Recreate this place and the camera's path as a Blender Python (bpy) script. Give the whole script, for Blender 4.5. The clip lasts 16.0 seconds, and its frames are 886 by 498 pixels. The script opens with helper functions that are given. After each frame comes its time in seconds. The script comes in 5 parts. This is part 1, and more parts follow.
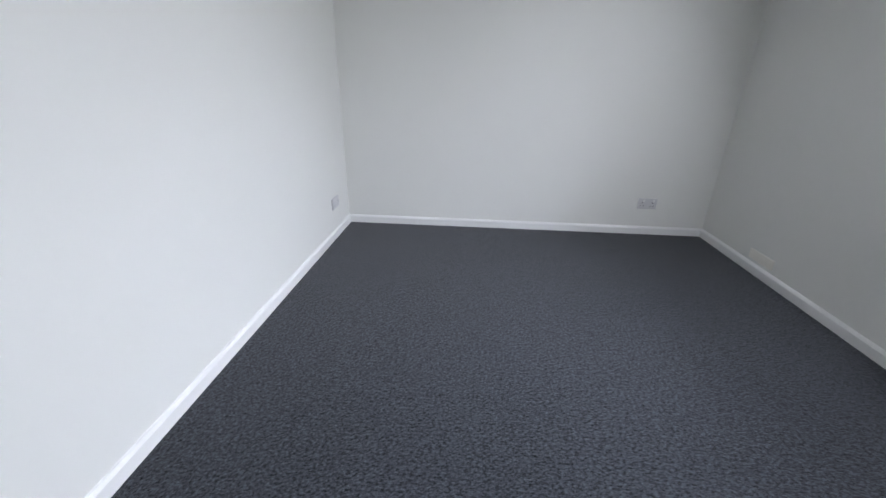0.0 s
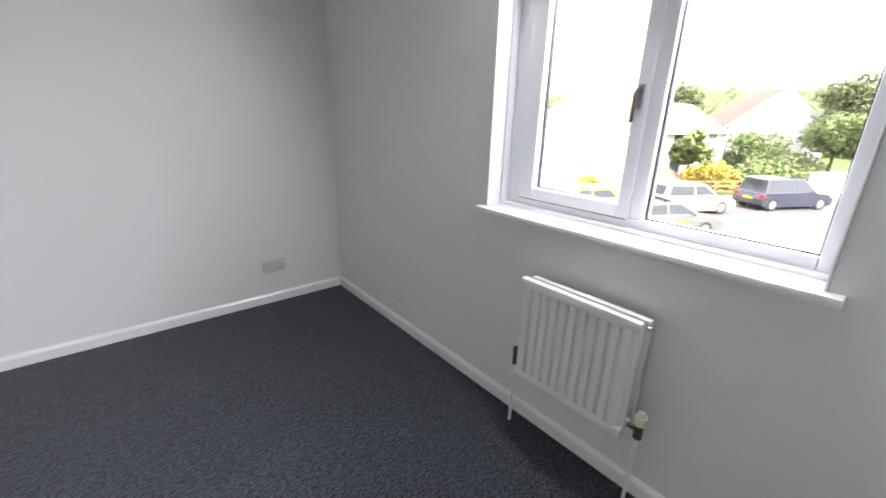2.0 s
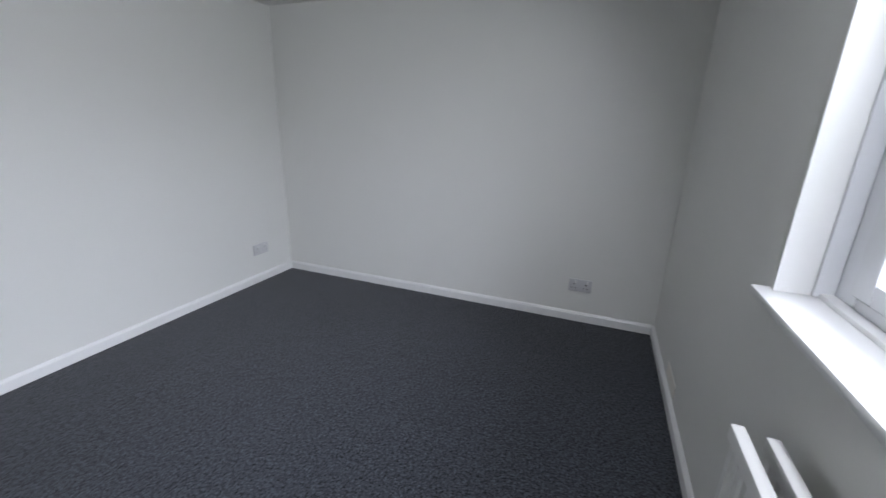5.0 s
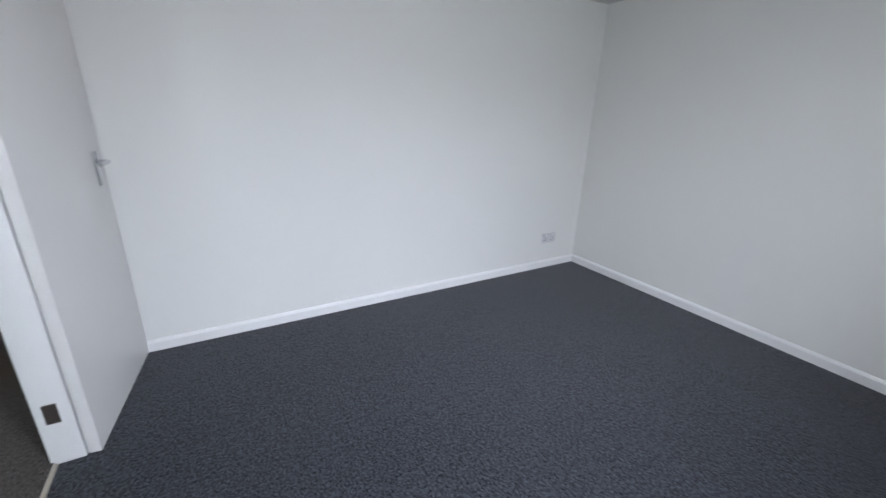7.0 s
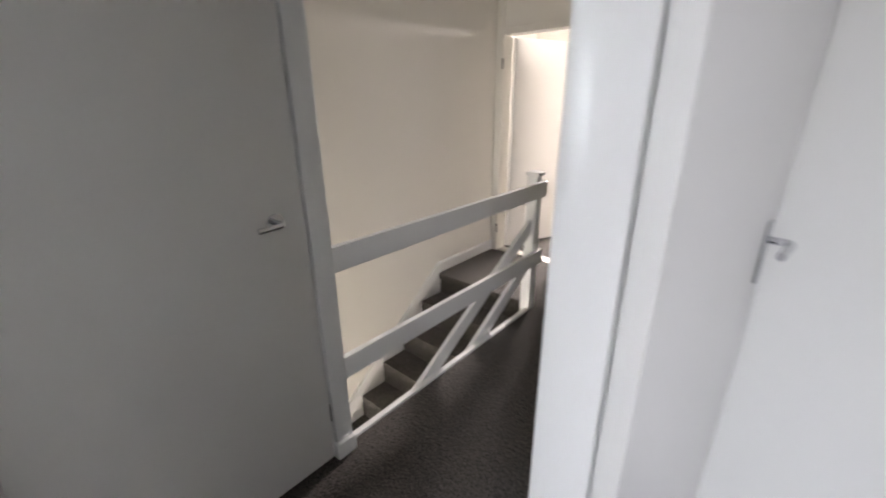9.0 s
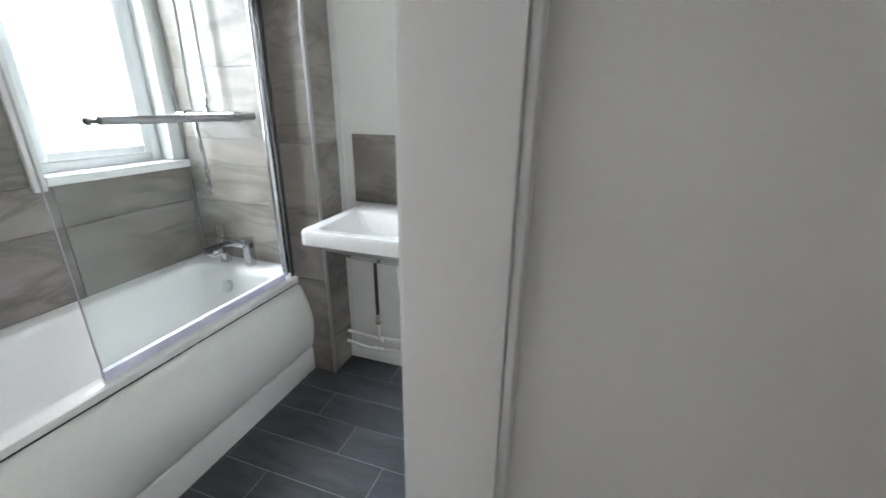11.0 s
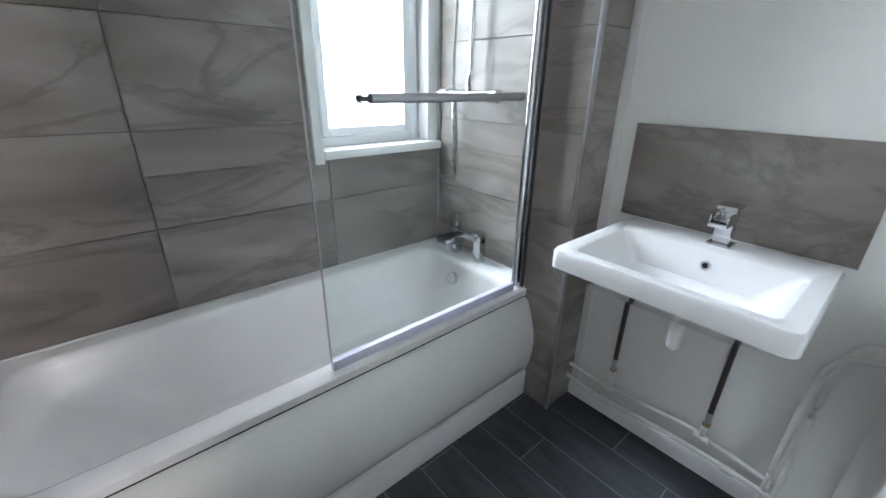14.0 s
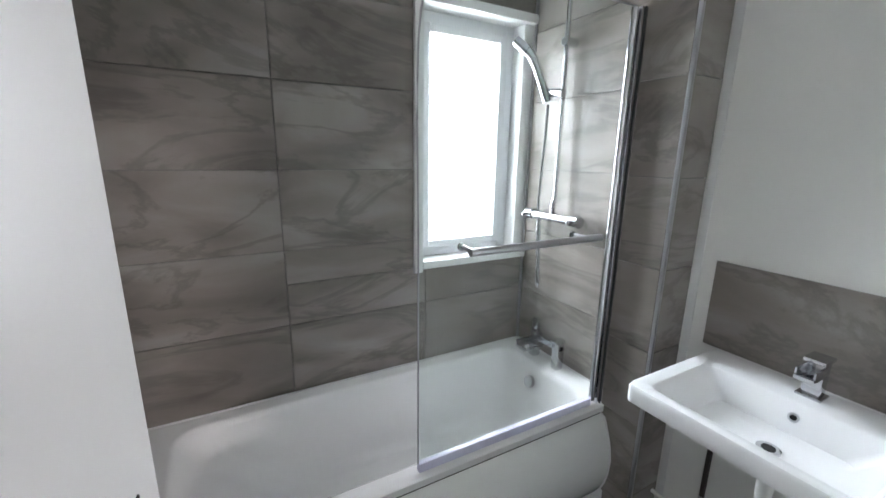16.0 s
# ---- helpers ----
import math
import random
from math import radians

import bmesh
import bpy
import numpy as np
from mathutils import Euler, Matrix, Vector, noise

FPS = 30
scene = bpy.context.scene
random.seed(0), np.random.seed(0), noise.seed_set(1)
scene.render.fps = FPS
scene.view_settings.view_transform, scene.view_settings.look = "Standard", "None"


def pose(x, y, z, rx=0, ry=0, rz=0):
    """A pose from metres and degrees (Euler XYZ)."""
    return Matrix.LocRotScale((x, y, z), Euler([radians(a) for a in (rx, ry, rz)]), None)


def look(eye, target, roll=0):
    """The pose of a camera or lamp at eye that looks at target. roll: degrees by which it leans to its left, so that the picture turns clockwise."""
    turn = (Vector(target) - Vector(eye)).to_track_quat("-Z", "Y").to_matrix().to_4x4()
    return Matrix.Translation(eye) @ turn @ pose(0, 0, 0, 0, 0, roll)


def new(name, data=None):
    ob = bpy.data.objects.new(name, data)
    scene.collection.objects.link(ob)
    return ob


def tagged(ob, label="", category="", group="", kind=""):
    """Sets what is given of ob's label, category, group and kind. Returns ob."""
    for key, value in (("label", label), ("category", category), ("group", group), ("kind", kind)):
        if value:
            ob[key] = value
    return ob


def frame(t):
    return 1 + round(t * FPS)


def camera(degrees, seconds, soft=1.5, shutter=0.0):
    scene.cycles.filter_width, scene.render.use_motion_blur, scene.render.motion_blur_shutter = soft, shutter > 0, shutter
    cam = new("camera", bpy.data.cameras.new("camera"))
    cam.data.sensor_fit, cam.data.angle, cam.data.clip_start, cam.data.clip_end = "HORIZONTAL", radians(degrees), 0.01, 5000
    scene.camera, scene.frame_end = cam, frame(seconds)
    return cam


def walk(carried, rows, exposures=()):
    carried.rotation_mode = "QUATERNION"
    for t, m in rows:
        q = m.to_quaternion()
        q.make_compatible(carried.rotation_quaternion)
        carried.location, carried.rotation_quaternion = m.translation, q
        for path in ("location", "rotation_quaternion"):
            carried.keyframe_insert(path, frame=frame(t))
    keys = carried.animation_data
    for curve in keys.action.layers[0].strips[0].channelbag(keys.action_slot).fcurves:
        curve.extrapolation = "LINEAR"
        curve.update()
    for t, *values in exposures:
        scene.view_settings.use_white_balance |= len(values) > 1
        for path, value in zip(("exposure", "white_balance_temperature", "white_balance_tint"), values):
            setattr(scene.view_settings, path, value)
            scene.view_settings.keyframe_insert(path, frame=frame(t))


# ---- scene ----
cam = camera(96.0, 16.0, shutter=0.3)
PATH = [
    (0, (0.744, 0.428, 1.168), (0.617, 2.26, 0.378), 1.1),
    (0.5, (0.844, 0.516, 1.258), (0.941, 2.35, 0.467), 1.0),
    (1, (1.076, 0.699, 1.244), (1.553, 2.493, 0.499), 0.7),
    (1.5, (1.252, 0.866, 1.253), (2.148, 2.517, 0.566), 1.0),
    (2, (1.416, 0.989, 1.255), (2.639, 2.439, 0.62), 1.6),
    (2.5, (1.657, 1.038, 1.27), (2.967, 2.43, 0.683), 1.8),
    (3, (1.864, 1.123, 1.275), (3.05, 2.626, 0.699), 2.2),
    (3.5, (2.037, 1.167, 1.299), (2.867, 2.888, 0.709), 1.9),
    (4, (2.155, 1.151, 1.330), (2.453, 3.029, 0.712), 1.3),
    (4.5, (2.193, 1.075, 1.302), (1.962, 2.969, 0.704), 1.6),
    (5, (2.205, 0.982, 1.271), (1.514, 2.762, 0.676), 1.6),
    (5.2, (2.200, 0.945, 1.270), (1.375, 2.665, 0.66), 1.8),
    (7.3, (2.050, 0.825, 1.295), (0.346, 1.56, 0.64), 1.6),
    (7.5, (1.92, 0.809, 1.302), (0.125, 1.376, 0.627), 1.4),
    (7.7, (1.78, 0.789, 1.325), (-0.073, 1.12, 0.632), 1.3),
    (8, (1.547, 0.745, 1.343), (-0.325, 0.709, 0.639), 1.1),
    (8.2, (1.392, 0.699, 1.338), (-0.455, 0.408, 0.629), 0.6),
    (8.5, (1.166, 0.616, 1.34), (-0.58, -0.054, 0.629), -0.1),
    (9, (0.932, 0.426, 1.332), (-0.48, -0.81, 0.64), -0.6),
    (9.5, (0.839, 0.236, 1.334), (-0.064, -1.415, 0.657), -0.3),
    (10, (0.814, 0.063, 1.298), (0.519, -1.804, 0.644), -0.5),
    (10.2, (0.833, 0.030, 1.296), (0.777, -1.855, 0.65), -0.3),
    (12.3, (1.343, -0.455, 1.268), (2.366, -1.994, 0.52), 1.2),
    (12.5, (1.359, -0.464, 1.264), (2.423, -1.98, 0.51), 1.2),
    (13, (1.373, -0.469, 1.267), (2.538, -1.904, 0.504), 1.0),
    (13.5, (1.376, -0.446, 1.276), (2.658, -1.775, 0.507), 1.0),
    (14, (1.383, -0.399, 1.278), (2.785, -1.603, 0.513), 0.9),
    (14.5, (1.382, -0.361, 1.283), (2.89, -1.444, 0.54), 0.8),
    (15, (1.357, -0.326, 1.354), (2.95, -1.325, 0.674), 0.8),
    (15.5, (1.331, -0.316, 1.45), (2.99, -1.267, 0.865), 0.7),
    (16, (1.3, -0.299, 1.509), (3.005, -1.24, 1.051), 0.9),
]

EXPOSURE = [(0, 2.7, 6500, 19), (1, 2.8, 6750, 21), (2, 2.75, 6800, 22), (2.5, 2.25, 6700, 22), (3.0, 1.55, 6700, 22), (3.5, 1.25, 6700, 22), (4.2, 1.15, 6600, 21), (4.5, 1.7, 6500, 20), (5, 2.2, 6500, 19),
            (7.3, 2.45, 6400, 19), (8.2, 2.5, 6500, 20), (9.0, 2.6, 6850, 22), (9.5, 3.0, 7000, 21), (10.2, 3.2, 7000, 20), (12.3, 2.5, 6400, 22), (15, 2.6, 6500, 21), (16, 2.45, 6700, 22)]
walk(cam, [(t, look(eye, target, roll)) for t, eye, target, roll in PATH], EXPOSURE)

# ---- world and light ----
world = bpy.data.worlds.new("world")
scene.world = world
world.use_nodes = True
sky = world.node_tree.nodes.new("ShaderNodeTexSky")
sky.sky_type = "NISHITA"
sky.sun_disc = False
sky.sun_elevation = radians(38)
sky.sun_rotation = radians(200)
sky.dust_density = 3.0
bg = world.node_tree.nodes["Background"]
bg.inputs["Strength"].default_value = 0.15
haze = world.node_tree.nodes.new("ShaderNodeMix")
haze.data_type = "RGBA"
haze.inputs["Factor"].default_value = 0.65
haze.inputs["B"].default_value = (6.5, 6.7, 7.0, 1)
world.node_tree.links.new(sky.outputs[0], haze.inputs["A"])
world.node_tree.links.new(haze.outputs["Result"], bg.inputs["Color"])
sun_data = bpy.data.lights.new("sun", "SUN")
sun_data.energy = 2.0
sun_data.angle = radians(10)
sun_data.color = (1.0, 0.95, 0.88)
sun = new("sun", sun_data)
sun.matrix_world = look((0, 0, 20), (6.5, 18.0, 3.0))


def fill_lamp(name, eye, target, w, h, watts, color, spread=180):
    """An added area lamp: stands for sky light at windows, plain fill in the stairwell."""
    d = bpy.data.lights.new(name, "AREA")
    d.shape, d.size, d.size_y, d.energy, d.color = "RECTANGLE", w, h, watts, color
    d.spread = radians(spread)
    ob = new(name, d)
    ob.matrix_world = look(eye, target)
    return ob


# Large lamp added in the air outside the bedroom window, boosts the sky light
fill_lamp("fill_light", (6.0, 0.9, 3.5), (2.72, 1.6, 1.35), 7.0, 2.4, 125, (0.78, 0.89, 1.0), 120)
# Second added lamp inside, under the window head, lifts the room's brightness
fill_lamp("fill_light", (2.60, 1.6, 1.93), (0.2, 1.9, 0.2), 0.9, 0.16, 5.0, (0.84, 0.92, 1.0), 150)
fill_lamp("fill_light", (3.4, -1.35, 1.75), (1.9, -1.1, 0.9), 1.1, 1.3, 10, (0.88, 0.95, 1.0))
fill_lamp("fill_light", (-5.0, -1.4, 1.7), (-3.0, -1.2, 0.9), 1.5, 1.3, 4, (1.0, 0.98, 0.95))
# Extra strip lamp inside the far window's head, added to brighten the landing
fill_lamp("fill_light", (-4.46, -1.35, 1.90), (-1.2, -1.15, 0.5), 0.9, 0.12, 17, (1.0, 0.98, 0.95), 90)

# unseen fill lamp added low in the stairwell to brighten the landing
fill_lamp("fill_light", (0.85, -1.2, -1.7), (-0.9, -1.2, 1.0), 0.7, 0.7, 9, (1.0, 0.97, 0.92))

# ---- materials ----
def material(name, color, rough=0.5, metal=0.0, var=0.0, scale=3.0, bump=0.0, bump_scale=60.0, transmission=0.0, spec=0.5, bump_dist=0.002, coat=0.0):
    m = bpy.data.materials.new(name)
    m.use_nodes = True
    nt = m.node_tree
    b = nt.nodes["Principled BSDF"]
    b.inputs["Base Color"].default_value = (*color, 1)
    b.inputs["Roughness"].default_value = rough
    b.inputs["Metallic"].default_value = metal
    b.inputs["Transmission Weight"].default_value = transmission
    b.inputs["Specular IOR Level"].default_value = spec
    b.inputs["Coat Weight"].default_value = coat
    geo = nt.nodes.new("ShaderNodeNewGeometry")
    if var:
        n = nt.nodes.new("ShaderNodeTexNoise")
        n.inputs["Scale"].default_value = scale
        n.inputs["Detail"].default_value = 6
        nt.links.new(geo.outputs["Position"], n.inputs["Vector"])
        mix = nt.nodes.new("ShaderNodeMix")
        mix.data_type = "RGBA"
        mix.inputs["A"].default_value = (*[c * (1 - var) for c in color], 1)
        mix.inputs["B"].default_value = (*[min(1, c * (1 + var)) for c in color], 1)
        nt.links.new(n.outputs["Fac"], mix.inputs["Factor"])
        nt.links.new(mix.outputs["Result"], b.inputs["Base Color"])
    if bump:
        n2 = nt.nodes.new("ShaderNodeTexNoise")
        n2.inputs["Scale"].default_value = bump_scale
        n2.inputs["Detail"].default_value = 4
        nt.links.new(geo.outputs["Position"], n2.inputs["Vector"])
        bp = nt.nodes.new("ShaderNodeBump")
        bp.inputs["Strength"].default_value = bump
        bp.inputs["Distance"].default_value = bump_dist
        nt.links.new(n2.outputs["Fac"], bp.inputs["Height"])
        nt.links.new(bp.outputs["Normal"], b.inputs["Normal"])
    return m


def carpet_material(name, dark, light, rib=False):
    m = bpy.data.materials.new(name)
    m.use_nodes = True
    nt = m.node_tree
    b = nt.nodes["Principled BSDF"]
    b.inputs["Roughness"].default_value = 0.95
    b.inputs["Specular IOR Level"].default_value = 0.15
    b.inputs["Sheen Weight"].default_value = 0.15
    geo = nt.nodes.new("ShaderNodeNewGeometry")
    mapping = nt.nodes.new("ShaderNodeMapping")
    mapping.inputs["Scale"].default_value = (1.0, 2.2, 1.0) if rib else (1.0, 1.3, 1.0)
    nt.links.new(geo.outputs["Position"], mapping.inputs["Vector"])
    v = nt.nodes.new("ShaderNodeTexVoronoi")
    v.inputs["Scale"].default_value = 125
    v.inputs["Randomness"].default_value = 0.7
    nt.links.new(mapping.outputs[0], v.inputs["Vector"])
    n = nt.nodes.new("ShaderNodeTexNoise")
    n.inputs["Scale"].default_value = 80
    n.inputs["Detail"].default_value = 5
    n.inputs["Roughness"].default_value = 0.75
    nt.links.new(mapping.outputs[0], n.inputs["Vector"])
    w = nt.nodes.new("ShaderNodeTexNoise")
    w.inputs["Scale"].default_value = 2.5
    w.inputs["Detail"].default_value = 3
    nt.links.new(geo.outputs["Position"], w.inputs["Vector"])
    sep = nt.nodes.new("ShaderNodeSeparateColor")
    nt.links.new(v.outputs["Color"], sep.inputs[0])
    add = nt.nodes.new("ShaderNodeMath")
    add.operation = "MULTIPLY_ADD"
    add.inputs[1].default_value = 0.45
    nt.links.new(sep.outputs[0], add.inputs[0])
    ramp = nt.nodes.new("ShaderNodeMapRange")
    ramp.inputs["From Min"].default_value = 0.38
    ramp.inputs["From Max"].default_value = 0.64
    ramp.inputs["To Min"].default_value = -0.25
    ramp.inputs["To Max"].default_value = 0.75
    nt.links.new(n.outputs["Fac"], ramp.inputs[0])
    nt.links.new(ramp.outputs[0], add.inputs[2])
    add2 = nt.nodes.new("ShaderNodeMath")
    add2.operation = "MULTIPLY_ADD"
    add2.inputs[1].default_value = 0.12
    nt.links.new(w.outputs["Fac"], add2.inputs[0])
    nt.links.new(add.outputs[0], add2.inputs[2])
    mix = nt.nodes.new("ShaderNodeMix")
    mix.data_type = "RGBA"
    mix.inputs["A"].default_value = (*dark, 1)
    mix.inputs["B"].default_value = (*light, 1)
    nt.links.new(add2.outputs[0], mix.inputs["Factor"])
    nt.links.new(mix.outputs["Result"], b.inputs["Base Color"])
    bp = nt.nodes.new("ShaderNodeBump")
    bp.inputs["Strength"].default_value = 1.0
    bp.inputs["Distance"].default_value = 0.003
    bp.invert = True
    nt.links.new(v.outputs["Distance"], bp.inputs["Height"])
    nt.links.new(bp.outputs["Normal"], b.inputs["Normal"])
    return m


def veined_material(name, dark, mid, light, rough=0.35, scale=2.2, stretch=(1, 1, 3.2)):
    """Stone-look porcelain with drifting veins, shifted from piece to piece."""
    m = bpy.data.materials.new(name)
    m.use_nodes = True
    nt = m.node_tree
    b = nt.nodes["Principled BSDF"]
    b.inputs["Roughness"].default_value = rough
    geo = nt.nodes.new("ShaderNodeNewGeometry")
    info = nt.nodes.new("ShaderNodeObjectInfo")
    mul = nt.nodes.new("ShaderNodeMath")
    mul.operation = "MULTIPLY"
    mul.inputs[1].default_value = 37.0
    nt.links.new(info.outputs["Random"], mul.inputs[0])
    off = nt.nodes.new("ShaderNodeVectorMath")
    off.operation = "ADD"
    nt.links.new(geo.outputs["Position"], off.inputs[0])
    nt.links.new(mul.outputs[0], off.inputs[1])
    mp = nt.nodes.new("ShaderNodeMapping")
    mp.inputs["Scale"].default_value = stretch
    mp.inputs["Rotation"].default_value = (0.28, 0.2, 0.1)
    nt.links.new(off.outputs[0], mp.inputs["Vector"])
    a = nt.nodes.new("ShaderNodeTexNoise")
    a.inputs["Scale"].default_value = scale
    a.inputs["Detail"].default_value = 6
    a.inputs["Roughness"].default_value = 0.45
    a.inputs["Distortion"].default_value = 0.7
    nt.links.new(mp.outputs[0], a.inputs["Vector"])
    ramp = nt.nodes.new("ShaderNodeValToRGB")
    e = ramp.color_ramp.elements
    e[0].position, e[0].color = 0.28, (*dark, 1)
    e[1].position, e[1].color = 0.76, (*light, 1)
    k = e.new(0.5)
    k.color = (*mid, 1)
    nt.links.new(a.outputs["Fac"], ramp.inputs[0])
    vn = nt.nodes.new("ShaderNodeTexNoise")
    vn.inputs["Scale"].default_value = scale * 0.75
    vn.inputs["Detail"].default_value = 7
    vn.inputs["Roughness"].default_value = 0.6
    vn.inputs["Distortion"].default_value = 0.9
    nt.links.new(mp.outputs[0], vn.inputs["Vector"])
    sub = nt.nodes.new("ShaderNodeMath")
    sub.operation = "SUBTRACT"
    sub.inputs[1].default_value = 0.47
    nt.links.new(vn.outputs["Fac"], sub.inputs[0])
    ab = nt.nodes.new("ShaderNodeMath")
    ab.operation = "ABSOLUTE"
    nt.links.new(sub.outputs[0], ab.inputs[0])
    mr = nt.nodes.new("ShaderNodeMapRange")
    mr.interpolation_type = "SMOOTHSTEP"
    mr.inputs["From Max"].default_value = 0.05
    mr.inputs["To Min"].default_value = 0.75
    mr.inputs["To Max"].default_value = 1.0
    nt.links.new(ab.outputs[0], mr.inputs[0])
    sc = nt.nodes.new("ShaderNodeVectorMath")
    sc.operation = "SCALE"
    nt.links.new(ramp.outputs[0], sc.inputs[0])
    nt.links.new(mr.outputs[0], sc.inputs["Scale"])
    nt.links.new(sc.outputs[0], b.inputs["Base Color"])
    f = nt.nodes.new("ShaderNodeTexNoise")
    f.inputs["Scale"].default_value = 40
    nt.links.new(mp.outputs[0], f.inputs["Vector"])
    bp = nt.nodes.new("ShaderNodeBump")
    bp.inputs["Strength"].default_value = 0.08
    bp.inputs["Distance"].default_value = 0.002
    nt.links.new(f.outputs["Fac"], bp.inputs["Height"])
    nt.links.new(bp.outputs["Normal"], b.inputs["Normal"])
    return m


def pane_material(name, tint=(1, 1, 1)):
    """Clear glass: mostly lets light straight through, with a faint gloss."""
    m = bpy.data.materials.new(name)
    m.use_nodes = True
    nt = m.node_tree
    nt.nodes.remove(nt.nodes["Principled BSDF"])
    out = nt.nodes["Material Output"]
    tr = nt.nodes.new("ShaderNodeBsdfTransparent")
    tr.inputs[0].default_value = (*tint, 1)
    gl = nt.nodes.new("ShaderNodeBsdfGlossy")
    gl.inputs["Roughness"].default_value = 0.02
    fr = nt.nodes.new("ShaderNodeMath")
    fr.operation = "MULTIPLY_ADD"
    fr.inputs[1].default_value = 0.5
    fr.inputs[2].default_value = 0.025
    lw = nt.nodes.new("ShaderNodeLayerWeight")
    pw = nt.nodes.new("ShaderNodeMath")
    pw.operation = "POWER"
    pw.inputs[1].default_value = 5.0
    nt.links.new(lw.outputs["Facing"], pw.inputs[0])
    nt.links.new(pw.outputs[0], fr.inputs[0])
    mx = nt.nodes.new("ShaderNodeMixShader")
    nt.links.new(fr.outputs[0], mx.inputs[0])
    nt.links.new(tr.outputs[0], mx.inputs[1])
    nt.links.new(gl.outputs[0], mx.inputs[2])
    nt.links.new(mx.outputs[0], out.inputs[0])
    return m


def frosted_material(name):
    m = bpy.data.materials.new(name)
    m.use_nodes = True
    nt = m.node_tree
    nt.nodes.remove(nt.nodes["Principled BSDF"])
    out = nt.nodes["Material Output"]
    tl = nt.nodes.new("ShaderNodeBsdfTranslucent")
    tl.inputs[0].default_value = (0.84, 0.88, 0.87, 1)
    gl = nt.nodes.new("ShaderNodeBsdfRefraction")
    gl.inputs["Roughness"].default_value = 0.35
    gl.inputs["IOR"].default_value = 1.02
    mx = nt.nodes.new("ShaderNodeMixShader")
    mx.inputs[0].default_value = 0.5
    nt.links.new(tl.outputs[0], mx.inputs[1])
    nt.links.new(gl.outputs[0], mx.inputs[2])
    nt.links.new(mx.outputs[0], out.inputs[0])
    return m


M = {}
M["paint"] = material("white_wall_paint", (0.74, 0.74, 0.71), 0.55, var=0.02, scale=1.5, bump=0.12, bump_scale=220)
M["cream"] = material("cream_wall_paint", (0.80, 0.77, 0.71), 0.6, var=0.03, scale=1.5, bump=0.12, bump_scale=200)
M["ceiling"] = material("ceiling_paint", (0.72, 0.72, 0.70), 0.9, var=0.02, bump=0.2, bump_scale=90)
M["gloss"] = material("white_gloss_paint", (0.80, 0.80, 0.79), 0.28, var=0.02, scale=4, bump=0.06, bump_scale=35, coat=0.2)
M["satin"] = material("satin_door_paint", (0.76, 0.75, 0.73), 0.4, var=0.02, scale=3, bump=0.08, bump_scale=50)
M["upvc"] = material("white_upvc", (0.76, 0.77, 0.79), 0.3, var=0.02, scale=5)
M["gasket"] = material("black_rubber", (0.02, 0.02, 0.022), 0.5)
M["radiator"] = material("radiator_enamel", (0.80, 0.80, 0.78), 0.3, var=0.01)
M["plastic"] = material("grey_white_plastic", (0.56, 0.56, 0.57), 0.35)
M["white_plastic"] = material("white_plastic", (0.72, 0.72, 0.70), 0.35, var=0.03, scale=20)
M["yellowed"] = material("yellowed_plastic", (0.62, 0.57, 0.42), 0.4)
M["chrome"] = material("chrome", (0.62, 0.63, 0.65), 0.08, metal=1.0)
M["satin_chrome"] = material("satin_chrome", (0.45, 0.45, 0.47), 0.28, metal=1.0)
M["dull_metal"] = material("dull_brown_metal", (0.12, 0.10, 0.09), 0.4, metal=0.7)
M["brass"] = material("worn_brass", (0.35, 0.28, 0.16), 0.4, metal=0.8)
M["acrylic"] = material("white_acrylic", (0.80, 0.80, 0.79), 0.12, coat=0.3)
M["panel"] = material("bath_panel_acrylic", (0.74, 0.75, 0.72), 0.16, coat=0.3)
M["ceramic"] = material("white_ceramic", (0.82, 0.82, 0.82), 0.07, coat=0.5)
M["silicone"] = material("white_silicone", (0.70, 0.70, 0.69), 0.4)
M["pvc"] = material("white_pipe", (0.70, 0.69, 0.66), 0.35, var=0.05, scale=12)
M["braid"] = material("braided_hose", (0.05, 0.03, 0.03), 0.45, metal=0.3, bump=0.6, bump_scale=400)
M["grout"] = material("grey_grout", (0.17, 0.16, 0.15), 0.9)
M["dark_grout"] = material("pale_grey_floor_grout", (0.22, 0.23, 0.24), 0.9)
M["carpet_blue"] = carpet_material("blue_grey_loop_carpet", (0.001, 0.0012, 0.002), (0.064, 0.071, 0.086))
M["carpet_brown"] = carpet_material("grey_brown_ribbed_carpet", (0.006, 0.005, 0.0045), (0.125, 0.11, 0.097), rib=True)
M["tile"] = veined_material("grey_stone_tile", (0.155, 0.135, 0.118), (0.235, 0.21, 0.188), (0.33, 0.31, 0.285), scale=1.8, stretch=(1, 1, 3.0))
M["plank"] = veined_material("dark_slate_plank", (0.025, 0.028, 0.033), (0.045, 0.05, 0.058), (0.075, 0.082, 0.092), rough=0.45, scale=3.0, stretch=(1, 4, 1))
M["glass"] = pane_material("clear_glass", (0.97, 0.99, 0.98))
M["screen_glass"] = pane_material("shower_glass", (0.95, 0.985, 0.975))
M["frosted"] = frosted_material("frosted_glass")
M["seal"] = material("clear_violet_seal", (0.68, 0.68, 0.82), 0.25)
M["strip"] = material("brushed_strip", (0.55, 0.52, 0.45), 0.35, metal=0.5)
# Black for small solids that stand in for the shade in holes and gaps
M["hole"] = material("hole_shade", (0.01, 0.01, 0.01), 0.9)
M["asphalt"] = material("asphalt", (0.11, 0.105, 0.10), 0.9, var=0.25, scale=0.6, bump=0.4, bump_scale=60)
